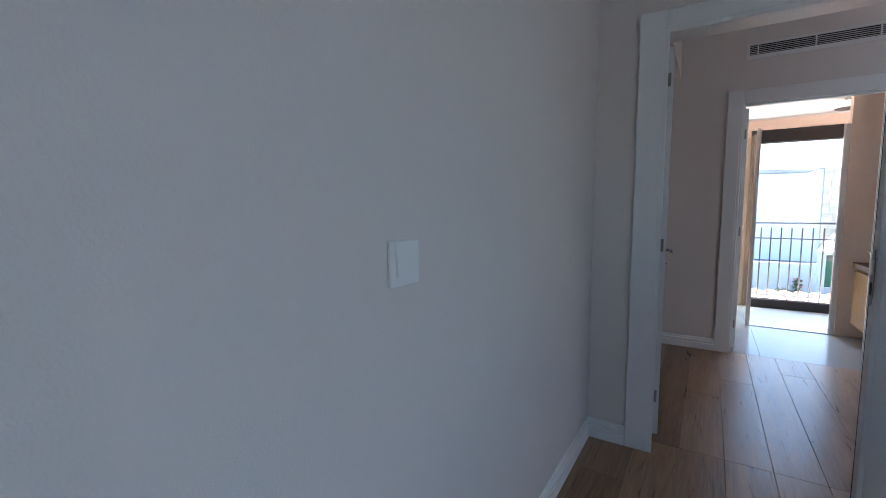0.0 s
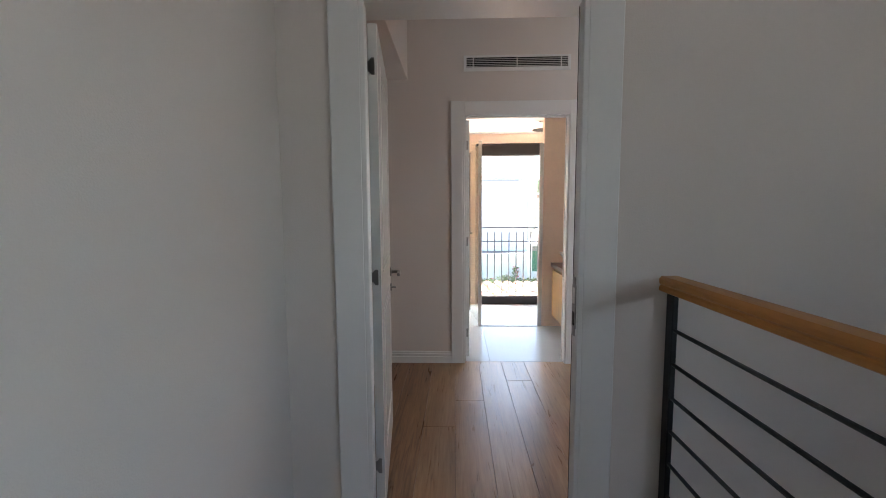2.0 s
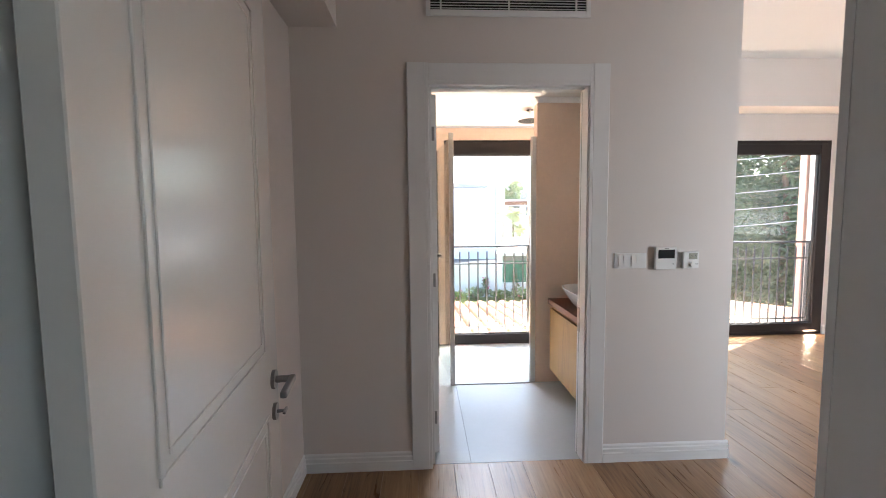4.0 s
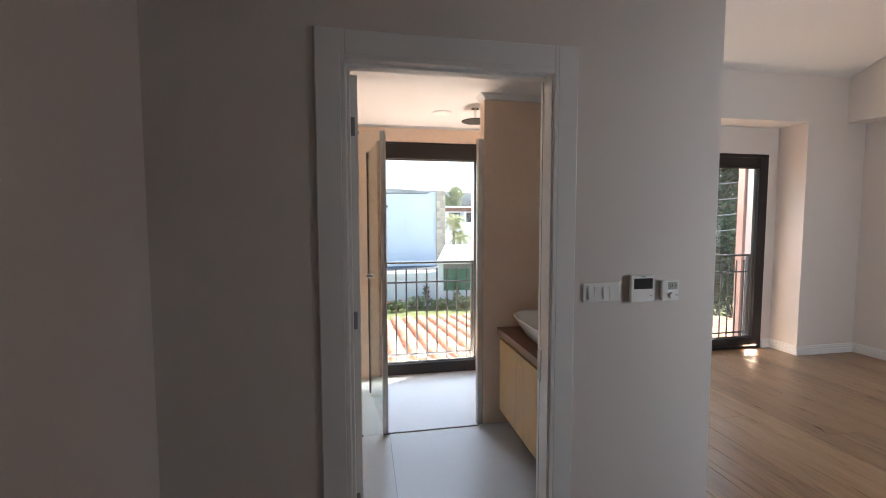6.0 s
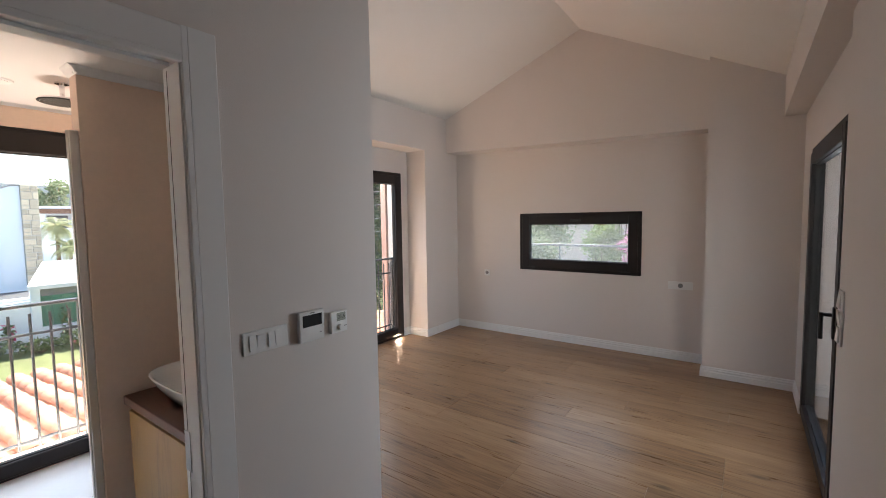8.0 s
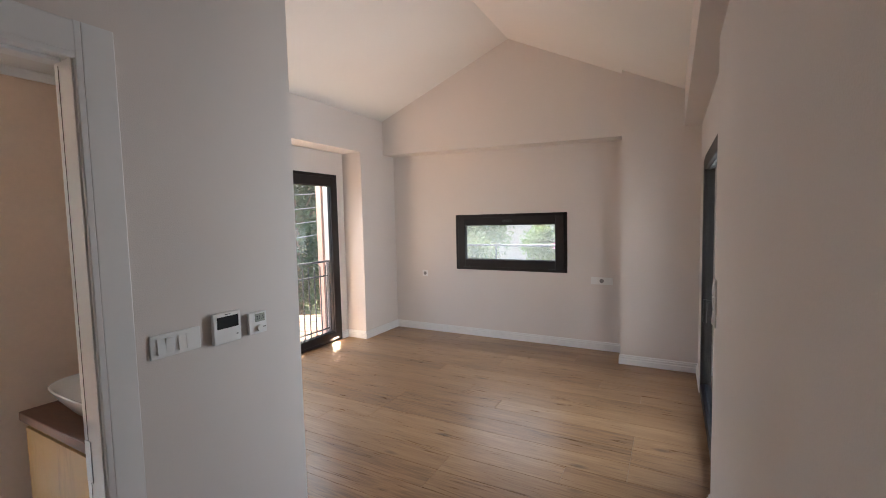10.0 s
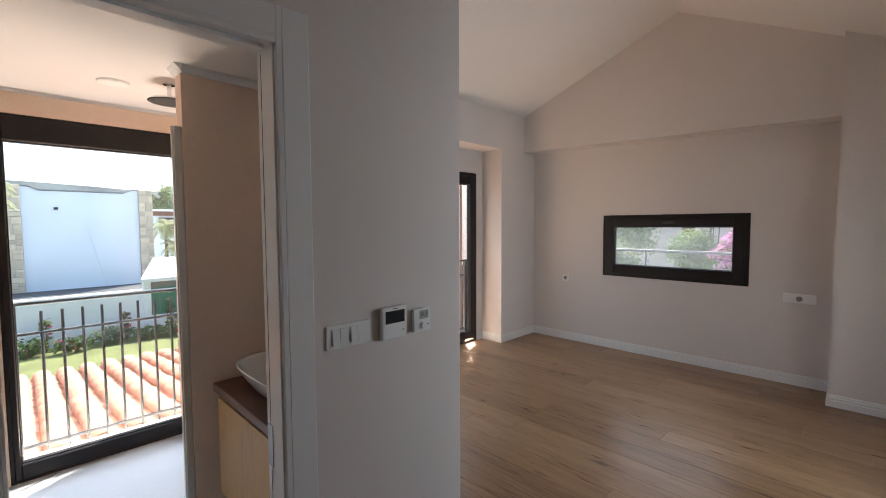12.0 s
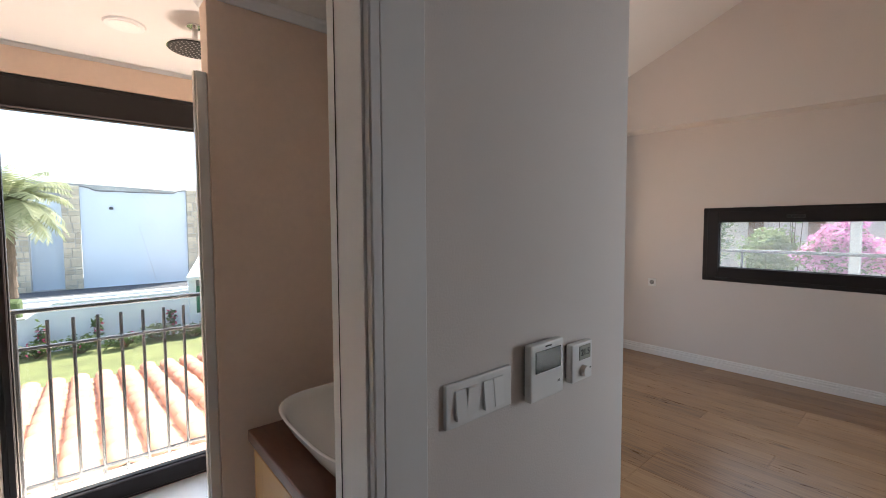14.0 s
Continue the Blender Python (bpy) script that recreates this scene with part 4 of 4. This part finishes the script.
solid("kerb", box(-90, 60, 30.9, 31.2, GROUND, GROUND + 0.16, 0.02), WHITE_WASH, "white painted kerb", "kerb", S)
solid("garden_wall", prism([(-30, GROUND), (26, GROUND), (26, -0.95), (-0.25, -1.0), (-0.55, -1.15), (-0.95, -1.45), (-30, -1.45)], 1, 18.0, 18.2), WHITE_WASH, "low white rendered garden wall", "wall", S)
solid("garden_wall_cap", box(-30, -0.95, 17.97, 18.23, -1.45, -1.40, 0.01), CONCRETE, "pale coping on the garden wall", "wall", S)


def leaves(bm, centre, radii, n, size, rng, flat=False):
    """Many small leaf blades scattered near the surface of a lumpy ellipsoid."""
    for _ in range(n):
        d = Vector((rng.gauss(0, 1), rng.gauss(0, 1), rng.gauss(0, 1))).normalized()
        lump = 0.75 + 0.5 * noise.noise(d * 2.3 + Vector(centre) * 0.37)
        r = lump * rng.uniform(0.55, 1.0)
        c = Vector(centre) + Vector((d.x * radii[0], d.y * radii[1], d.z * radii[2])) * r
        a = Vector((rng.gauss(0, 1), rng.gauss(0, 1), rng.gauss(0, 0.6))).normalized()
        b = a.cross(Vector((rng.gauss(0, 1), rng.gauss(0, 1), rng.gauss(0, 1)))).normalized()
        s = size * rng.uniform(0.6, 1.3)
        v = [bm.verts.new(c + a * s * p + b * s * 0.42 * q) for p, q in ((-1, 0), (0, -1), (1, 0), (0, 1))]
        bm.faces.new(v)
    return bm


def tree(name, x, y, z, height, spread, mat, label, n, size, seed, category="tree", trunk_r=0.16):
    rng = random.Random(seed)
    t = thing(name, x, y, z, label, category, "conifers outside the bedroom" if name == "conifer" else "")
    bm = bmesh.new()
    top = Vector((x, y, z))
    r = trunk_r
    limbs = []
    for i in range(5):
        nxt = top + Vector((rng.uniform(-0.15, 0.15), rng.uniform(-0.15, 0.15), height * 0.16))
        bm_tube(bm, top, nxt, r, r * 0.8, seg=8)
        top, r = nxt, r * 0.8
        if i > 1:
            for _ in range(3):
                a = rng.uniform(0, math.tau)
                end = top + Vector((math.cos(a) * spread * 0.6, math.sin(a) * spread * 0.6, height * rng.uniform(0.08, 0.22)))
                bm_tube(bm, top, end, r * 0.5, r * 0.15, seg=6)
                limbs.append(end)
    part("trunk", bm, BARK, t)
    bm = bmesh.new()
    for c in limbs + [top]:
        leaves(bm, c + Vector((0, 0, 0.1)), (spread * rng.uniform(0.35, 0.6), spread * rng.uniform(0.35, 0.6), height * rng.uniform(0.12, 0.2)), n // (len(limbs) + 1), size, rng)
    part("crown", bm, mat, t)
    return t


GROUPS = {"flower_shrub": "shrubs along the garden wall", "climbing_rose": "climbing roses along the garden wall", "tall_evergreen": "evergreens outside the bedroom", "conifer": "conifers outside the bedroom", "garden_bush": "bushes outside the gable", "bougainvillea": "bougainvilleas outside the gable"}


def bush(name, x, y, z, rx, ry, rz, mat, n, size, seed, label, flower=None, nf=0, lift=None):
    rng = random.Random(seed)
    t = thing(name, x, y, z, label, "bush", GROUPS[name])
    bm = bmesh.new()
    for i in range(4):
        a = rng.uniform(0, math.tau)
        bm_tube(bm, (x, y, z), (x + math.cos(a) * rx * 0.5, y + math.sin(a) * ry * 0.5, z + rz), 0.03, 0.008, seg=6)
    part("stem", bm, BARK, t)
    mid = z + rz if lift is None else z + lift
    if lift is not None:
        bm = bmesh.new()
        for i in range(7):
            a = rng.uniform(0, math.tau)
            bm_tube(bm, (x, y, z), (x + math.cos(a) * rx * 0.6, y + math.sin(a) * ry * 0.6, mid + rz * rng.uniform(-0.2, 0.6)), 0.03, 0.006, seg=6)
        part("branch", bm, BARK, t)
    part("foliage", leaves(bmesh.new(), (x, y, mid), (rx, ry, rz), n, size, rng), mat, t)
    if flower:
        part("blossom", leaves(bmesh.new(), (x, y, mid + rz * 0.1), (rx * 1.02, ry * 1.05, rz), nf, size * 0.9, rng), flower, t)
    return t


# the neighbour's white house
house = thing("white_house", 3.4, 38, GROUND, "white rendered house with stone corner piers", "house")
part("wall", prism([(0.48, GROUND), (6.5, GROUND), (6.5, 4.08), (6.1, 4.03), (5.7, 3.83), (1.3, 3.83), (0.9, 4.03), (0.48, 4.08)], 1, 36.0, 44.0), SKYLIT_WASH, house)
part("wall", box(-2.0, -0.45, 36.8, 44.0, GROUND, 3.4), SKYLIT_WASH, house)
piers = []
for x0, x1, top in ((-0.45, 0.48, 4.14), (6.5, 7.35, 4.14), (-2.75, -2.0, 3.5)):
    piers.append((part("pier", box(x0 + 0.02, x1 - 0.02, 35.85, 37.0, GROUND, top), MORTAR, house), x0, x1, top))
stone_mesh = {}
rng = random.Random(17)
for pier, x0, x1, top in piers:
    z = GROUND
    while z < top - 0.05:
        h = min(rng.choice((0.36, 0.48, 0.62)), top - z)
        cut = x0 + (x1 - x0) * rng.choice((0.34, 0.45, 0.55, 0.66))
        for a, b in ((x0, cut), (cut, x1)):
            split = rng.choice((0.0, 0.4, 0.6)) if h > 0.4 else 0.0
            for za, zb in ((z, z + h * split), (z + h * split, z + h)):
                if zb - za < 0.05:
                    continue
                key = (round(b - a, 2), round(zb - za, 2))
                if key not in stone_mesh:
                    stone_mesh[key] = mesh_of("stone", box(0.018, key[0] - 0.018, -0.05, 0.02, 0.018, key[1] - 0.018, 0.02), STONE)
                ob = new("stone", stone_mesh[key])
                ob.parent = pier
                ob.matrix_basis = Matrix.Translation((a, 35.85 - rng.uniform(0, 0.03), za))
        z += h
crest = [(0.42, 4.10), (0.9, 4.05), (1.3, 3.85), (5.7, 3.85), (6.1, 4.05), (6.56, 4.10)]
part("coping", prism(crest + [(x, z + 0.07) for x, z in reversed(crest)], 1, 35.9, 36.4), ROOF_FELT, house, "thin grey coping")
part("wall_lamp", box(1.98, 2.2, 35.86, 36.0, 2.62, 2.80, 0.02), GREY_STEEL, house)
bm_c = bmesh.new()
for p, q in (((3.68, 35.97, 3.95), (4.3, 35.97, 2.9)), ((3.55, 35.97, 1.55), (4.4, 35.97, 1.62)), ((3.58, 35.97, 1.55), (4.5, 35.97, -2.5))):
    bm_tube(bm_c, p, q, 0.008, seg=6)
part("cable", bm_c, CONCRETE, house)
part("roof", box(0.6, 6.4, 36.6, 43.6, 3.6, 3.7), ROOF_FELT, house)

# a low white villa further off
villa = thing("far_villa", 17, 60, GROUND, "low white villa with a flat roof and shaded windows", "house")
part("wall", box(11.5, 26, 58, 66, GROUND, 3.1), WHITE_WASH, villa)
part("roof", box(10.8, 26.6, 56.6, 66.5, 3.2, 3.5, 0.03), WHITE_WASH, villa)
part("fascia", box(10.8, 26.6, 56.5, 56.6, 2.75, 3.25, 0.02), BROWN_PAINT, villa, "brown timber fascia")
part("parapet", box(11.2, 26.2, 55.9, 56.15, GROUND, 1.25, 0.03), WHITE_WASH, villa, "white terrace parapet")
for x in (12.2, 14.6, 17.0, 20.0, 23.0):
    w = part("window", box(x, x + 1.5, 57.95, 58.0, 0.4, 2.5), FAR_GLASS, villa)
    part("frame", frame_ring(bmesh.new(), 0, x - 0.06, x + 1.56, 0.34, 2.56, 0.08, 57.9, 57.97), GREY_STEEL, w)
for x in (11.4, 14.1, 16.5, 19.2, 22.2):
    part("column", box(x, x + 0.3, 56.7, 57.0, GROUND, 3.2, 0.02), WHITE_WASH, villa)

# a small white service house built against the garden wall
store = thing("service_house", 5.4, 18.0, GROUND, "low white service house with a green shutter", "shed")
bm = bmesh.new()
low = [bm.verts.new(p) for p in ((3.42, 17.72, -0.58), (7.8, 17.72, -0.58), (9.1, 22.0, -0.06), (4.65, 22.0, -0.06))]
high = [bm.verts.new(v.co + Vector((0, 0, 0.13))) for v in low]
bm.faces.new(low)
bm.faces.new(high)
for i in range(4):
    bm.faces.new((low[i], low[(i + 1) % 4], high[(i + 1) % 4], high[i]))
bmesh.ops.recalc_face_normals(bm, faces=bm.faces)
part("roof", bm, WHITE_WASH, store, "sloping white roof slab")
part("wall", box(3.50, 3.74, 17.78, 17.995, GROUND, -0.58, 0.01), WHITE_WASH, store)
part("wall", box(7.3, 7.6, 17.78, 17.995, GROUND, -0.58, 0.01), WHITE_WASH, store)
part("wall", box(3.74, 7.3, 17.78, 17.995, GROUND, -1.88, 0.01), WHITE_WASH, store)
part("wall", box(4.9, 7.5, 18.21, 21.8, GROUND, -0.6, 0.01), WHITE_WASH, store)
# dark panel draws the roof's shadow band above the shutter
part("shade_panel", box(3.74, 7.3, 17.97, 17.995, -0.95, -0.58), ROOF_FELT, store, "dark panel for the shade under the roof")
for i in range(12):
    x = 3.76 + i * 0.294
    part("slat", box(x, x + 0.286, 17.93, 17.965, -1.875, -0.84, 0.006), GREEN_PAINT, store, "green painted shutter board")
solid("hedge", leaves(box(-5.5, -1.15, 19.0, 20.0, GROUND, -1.0, 0.05), (-3.3, 19.5, -1.75), (2.5, 0.75, 1.05), 2600, 0.11, random.Random(3)), LEAF, "clipped dense green garden hedge", "hedge")

# flower bed along the garden wall
for i in range(15):
    x = -7.0 + i * 1.05
    bush("flower_shrub", x, 17.3 - (i % 3) * 0.2, GROUND, 0.78, 0.45, 0.30 + 0.06 * (i % 2), LEAF_PALE if i % 4 == 1 else LEAF, 420, 0.07, 100 + i, "low dense shrub with crimson flowers by the garden wall", RED_FLOWER, (14, 4, 20)[i % 3])
for i, (x, h) in enumerate(((0.8, 1.35), (2.9, 1.25), (4.3, 1.5), (-2.4, 1.3), (-0.6, 1.2))):
    bush("climbing_rose", x, 17.6, GROUND, 0.22, 0.15, h * 0.5, LEAF, 60, 0.1, 130 + i, "thin climbing rose with red blooms", RED_FLOWER, 14)

# palm and trees


def palm_tree(x, y, crown_z, reach, trunk_r, fronds, width, seed, label):
    """A ringed trunk under a crown of drooping fronds with paired leaflets."""
    palm = thing("palm_tree", x, y, GROUND, label, "tree", "garden palms")
    rng = random.Random(seed)
    bm = bmesh.new()
    step = (crown_z - GROUND) / 11
    for i in range(11):
        bm_tube(bm, (x, y, GROUND + i * step), (x, y, GROUND + (i + 1.05) * step), trunk_r * 1.15, trunk_r * 0.9, seg=12)
    part("trunk", bm, BARK, palm)
    bm = bmesh.new()
    for i in range(fronds):
        a, lift = i * 2.399, rng.uniform(-0.35, 1.15)
        p = Vector((x, y, crown_z))
        d = Vector((math.cos(a) * math.cos(lift), math.sin(a) * math.cos(lift), math.sin(lift)))
        for k in range(11):
            q = p + d * reach / 11
            d = (d + Vector((0, 0, -0.13))).normalized()
            side = d.cross(Vector((0, 0, 1))).normalized()
            w = width * math.sin(math.pi * (k + 1.5) / 13)
            for sgn in (-1, 1):
                for u in (0.0, 0.5):
                    b0 = p.lerp(q, u)
                    tip = b0 + side * sgn * w + d * reach * 0.08 + Vector((0, 0, -0.18 * reach / 2.6))
                    bm.faces.new([bm.verts.new(v) for v in (b0, b0 + d * reach * 0.042, tip + d * reach * 0.02, tip)])
            p = q
    part("crown", bm, PALM, palm)
    return palm


palm_tree(-1.98, 26.0, 2.55, 2.5, 0.22, 52, 0.55, 8, "palm tree with pale drooping fronds by the road")
palm_tree(9.0, 40.0, 1.5, 1.5, 0.12, 30, 0.34, 9, "small yellow green palm beside the white house")
palm_tree(9.5, 39.2, -0.2, 1.3, 0.10, 26, 0.32, 10, "small yellow green palm beside the white house")
tree("garden_tree", 14.2, 70.0, GROUND, 9.0, 3.0, LEAF_PALE, "pale green tree behind the villa", 2400, 0.22, 22)
for i, (x, y, h, s) in enumerate(((10.5, 9.5, 8.5, 2.4), (13.5, 13.5, 9.5, 2.8), (9.2, 12.8, 8.0, 2.2), (16.5, 11.0, 9.0, 2.8))):
    tree("conifer", x, y, GROUND, h, s, LEAF_DARK, "dense dark green tree outside the bedroom window", 7000, 0.12, 40 + i)

for i, (x, y, r, h) in enumerate(((10.6, 10.2, 1.9, 3.0), (13.4, 11.4, 2.0, 3.3), (12.4, 14.2, 2.2, 3.6), (15.2, 14.0, 2.2, 3.4), (8.6, 9.6, 1.6, 2.4))):
    bush("tall_evergreen", x, y, GROUND, r, r, h, LEAF_DARK, 6500, 0.11, 80 + i, "tall dense evergreen outside the bedroom window")

# terrace and garden outside the gable
solid("terrace", box(5.62, 7.1, -5.0, 2.6, -0.3, -0.06), CONCRETE, "pale paved terrace", "terrace", S)
solid("parapet", box(6.98, 7.12, -5.0, 2.6, -0.3, 0.74, 0.01), WHITE_WASH, "low white terrace parapet", "wall", S)
trail = thing("terrace_rail", 7.05, 0, 0.74, "pale steel rail on the terrace parapet", "railing")
part("top_rail", tube((7.05, -5.0, 1.10), (7.05, 2.6, 1.10), 0.02, seg=12), GREY_STEEL, trail)
for y in (-4.9, -3.4, -1.9, -0.4, 1.1, 2.5):
    part("post", tube((7.05, y, 0.73), (7.05, y, 1.10), 0.014, seg=10), GREY_STEEL, trail)
solid("garden_post", box(9.0, 9.12, 0.165, 0.285, GROUND, 3.0, 0.01), CONCRETE, "pale square post standing in the garden", "post")
out = thing("garden_house", 22.0, 0.5, GROUND, "dusty rose rendered house with brown shutters among trees", "house")
part("wall", box(21.0, 28, -9, 9, GROUND, 4.2), DUSTY_WASH, out)
part("roof", box(20.4, 28.6, -9.6, 9.6, 4.2, 4.5, 0.03), TERRACOTTA, out)
for y in (4.2, 2.35, -0.8, -4.2):
    part("shutter", box(20.92, 21.0, y - 0.25, y + 0.25, -0.6, 2.8, 0.01), BROWN_PAINT, out)
bush("garden_bush", 12.0, 3.6, GROUND, 1.1, 1.3, 1.2, LEAF_PALE, 6500, 0.06, 60, "grey green tall shrub outside the gable", lift=4.0)
bush("garden_bush", 15.0, 2.45, GROUND, 0.6, 0.92, 0.80, LEAF_LIGHT, 5200, 0.065, 61, "light green leafy shrub outside the gable", lift=3.25)
bush("garden_bush", 15.2, 2.05, GROUND, 0.5, 0.55, 0.45, LEAF_LIGHT, 1500, 0.06, 65, "yellow green leafy shrub outside the gable", lift=4.45)
bush("bougainvillea", 14.0, 0.98, GROUND, 0.8, 0.85, 0.80, LEAF_PALE, 2200, 0.062, 62, "bougainvillea covered with pink bracts", PINK_FLOWER, 7000, lift=3.3)
bush("bougainvillea", 14.2, -0.45, GROUND, 0.9, 1.08, 0.77, LEAF_PALE, 2500, 0.062, 63, "bougainvillea covered with pink bracts", PINK_FLOWER, 6500, lift=3.2)
bush("garden_bush", 9.6, 2.6, GROUND, 0.7, 0.55, 0.75, LEAF_PALE, 3000, 0.05, 64, "grey green leafy shrub outside the gable", lift=3.2)

# overhead cables
cab = thing("overhead_cable", 11, 8, 2.0, "pale overhead cables between the houses", "cable")
for i in range(5):
    z = 0.9 + i * 0.42
    bm = bmesh.new()
    pts = [Vector((5.5 + 8.0 * u, 8.4 - 0.5 * u, z + 0.75 * u - 0.5 * u * (1 - u))) for u in (0, 0.2, 0.4, 0.6, 0.8, 1.0)]
    for a, b in zip(pts, pts[1:]):
        bm_tube(bm, a, b, 0.012, seg=5)
    part("wire", bm, CONCRETE, cab)

# hills on the horizon
bm = bmesh.new()
cols = []
for i in range(81):
    x = -900 + i * 30
    h = 66.5 - 0.037 * max(-300, min(300, x)) + 1.6 * noise.noise(Vector((x * 0.012, 3, 0))) + 0.8 * noise.noise(Vector((x * 0.05, 7, 0)))
    cols.append([bm.verts.new((x, 700, GROUND)), bm.verts.new((x, 760, GROUND + h * 0.62)), bm.verts.new((x, 850, GROUND + h * 1.05)), bm.verts.new((x, 960, GROUND))])
for a, b in zip(cols, cols[1:]):
    for k in range(3):
        bm.faces.new((a[k], b[k], b[k + 1], a[k + 1]))
solid("hill", bm, HILL, "hazy scrub-covered hill on the horizon", "hill", kind="structure", smooth=True)

# ---- terracotta roof below the windows ----
PITCH, Y0, Z0, Y1, Z1 = 0.232, 2.62, 0.0, 6.4, -0.425
FALL = math.atan2(Z1 - Z0, Y1 - Y0)
roof = thing("tiled_roof", 2.0, 2.56, -0.05, "sunlit terracotta barrel tile roof below the windows", "roof")
part("deck", prism([(2.56, Z0 - 0.10), (Y1, Z1 - 0.10), (Y1, Z1 - 0.22), (2.56, Z0 - 0.22)], 0, -2.6, 6.4), MORTAR, roof)
part("bedding", box(-2.4, 6.3, 2.556, 2.615, -0.16, -0.004, 0.004), MORTAR, roof, "pale mortar bedding")


def barrel(length, r0, r1, up):
    """A half-round tapered clay tile along +y."""
    bm = bmesh.new()
    rows = []
    for y, r in ((0.0, r0), (length, r1)):
        outer = [bm.verts.new((-math.cos(math.pi * k / 7) * r, y, up * math.sin(math.pi * k / 7) * r * 0.72)) for k in range(8)]
        inner = [bm.verts.new((-math.cos(math.pi * k / 7) * (r - 0.014), y, up * math.sin(math.pi * k / 7) * (r - 0.014) * 0.72)) for k in range(8)]
        rows.append((outer, inner))
    (o0, i0), (o1, i1) = rows
    for k in range(7):
        bm.faces.new((o0[k], o0[k + 1], o1[k + 1], o1[k]))
        bm.faces.new((i0[k], i0[k + 1], i1[k + 1], i1[k]))
        bm.faces.new((o0[k], o0[k + 1], i0[k + 1], i0[k]))
        bm.faces.new((o1[k], o1[k + 1], i1[k + 1], i1[k]))
    bmesh.ops.recalc_face_normals(bm, faces=bm.faces)
    return bm


cover = mesh_of("tile", barrel(0.44, 0.080, 0.094, 1), TERRACOTTA, True)
pan = bmesh.new()
rng = random.Random(5)
ROWS, COLS = 10, 28
for c in range(-5, COLS + 4):
    x = -1.2 + c * PITCH
    for k in range(ROWS):
        u = k / ROWS
        y, z = Y0 + (Y1 - Y0) * u, Z0 + (Z1 - Z0) * u
        if 0 <= c < COLS:
            ob = new("tile", cover)
            ob.parent = roof
            ob.matrix_parent_inverse = roof.matrix_basis.inverted()
            ob.matrix_basis = pose(x + rng.uniform(-0.004, 0.004), y, z - 0.05 + rng.uniform(-0.004, 0.004), math.degrees(FALL) + 1.6, 0, rng.uniform(-0.8, 0.8))
        for dx, up, dz in ((PITCH / 2, -1, -0.02), *(() if 0 <= c < COLS else ((0, 1, -0.05),))):
            b = barrel(0.42, 0.088, 0.078, up)
            bmesh.ops.transform(b, matrix=pose(x + dx, y, z + dz, math.degrees(FALL) + 1.2, 0, 0), verts=b.verts)
            me = bpy.data.meshes.new("tmp")
            b.to_mesh(me)
            b.free()
            pan.from_mesh(me)
            bpy.data.meshes.remove(me)
tagged(part("pan_tile", pan, TERRACOTTA, roof, smooth=True), kind="stuff")

# ---- floors piece by piece ----
ROW, ROW0 = 0.192, 0.113


def plank_mesh(length, x0, x1):
    return mesh_of("plank", box(x0 + 0.0004, x1 - 0.0004, 0.0004, length - 0.0004, -0.014, 0.0, 0.0015), OAK)


plank_pool = {}


def lay_planks(x0, x1, y0, y1, seed):
    """Oak planks along y with staggered ends, each an object on shared mesh data."""
    rng = random.Random(seed)
    k = math.floor((x0 - ROW0) / ROW)
    while ROW0 + k * ROW < x1 - 1e-6:
        a, b = max(x0, ROW0 + k * ROW), min(x1, ROW0 + (k + 1) * ROW)
        y = y0
        first = rng.choice((0.45, 0.8, 1.15, 1.5, 1.85))
        while y < y1 - 1e-6:
            n = min(first if y == y0 else 1.9, y1 - y)
            if y1 - (y + n) < 0.25:
                n = y1 - y
            key = (round(n, 3), round(b - a, 4))
            if key not in plank_pool:
                plank_pool[key] = plank_mesh(n, 0, b - a)
            ob = new("plank", plank_pool[key])
            ob.parent = floor
            ob.location = (a, y, 0)
            y += n
        k += 1


lay_planks(-0.70, 0.70, -6.05, -1.87, 1)
lay_planks(0.70, 2.70, -6.05, -3.08, 2)
lay_planks(-0.70, 1.65, -1.87, 0.03, 3)
lay_planks(1.65, 5.33, -1.80, 2.30, 4)
for xa, xb, ya, yb in ((-0.45, 0.212, 0.03, 1.128), (0.212, 1.515, 0.03, 1.128), (-0.45, 1.515, 1.128, 2.205)):
    ob = new("tile", mesh_of("tile", box(xa + 0.0007, xb - 0.0007, ya + 0.0007, yb - 0.0007, -0.006, 0.0, 0.0006), BATH_TILE))
    ob.parent = bath_floor
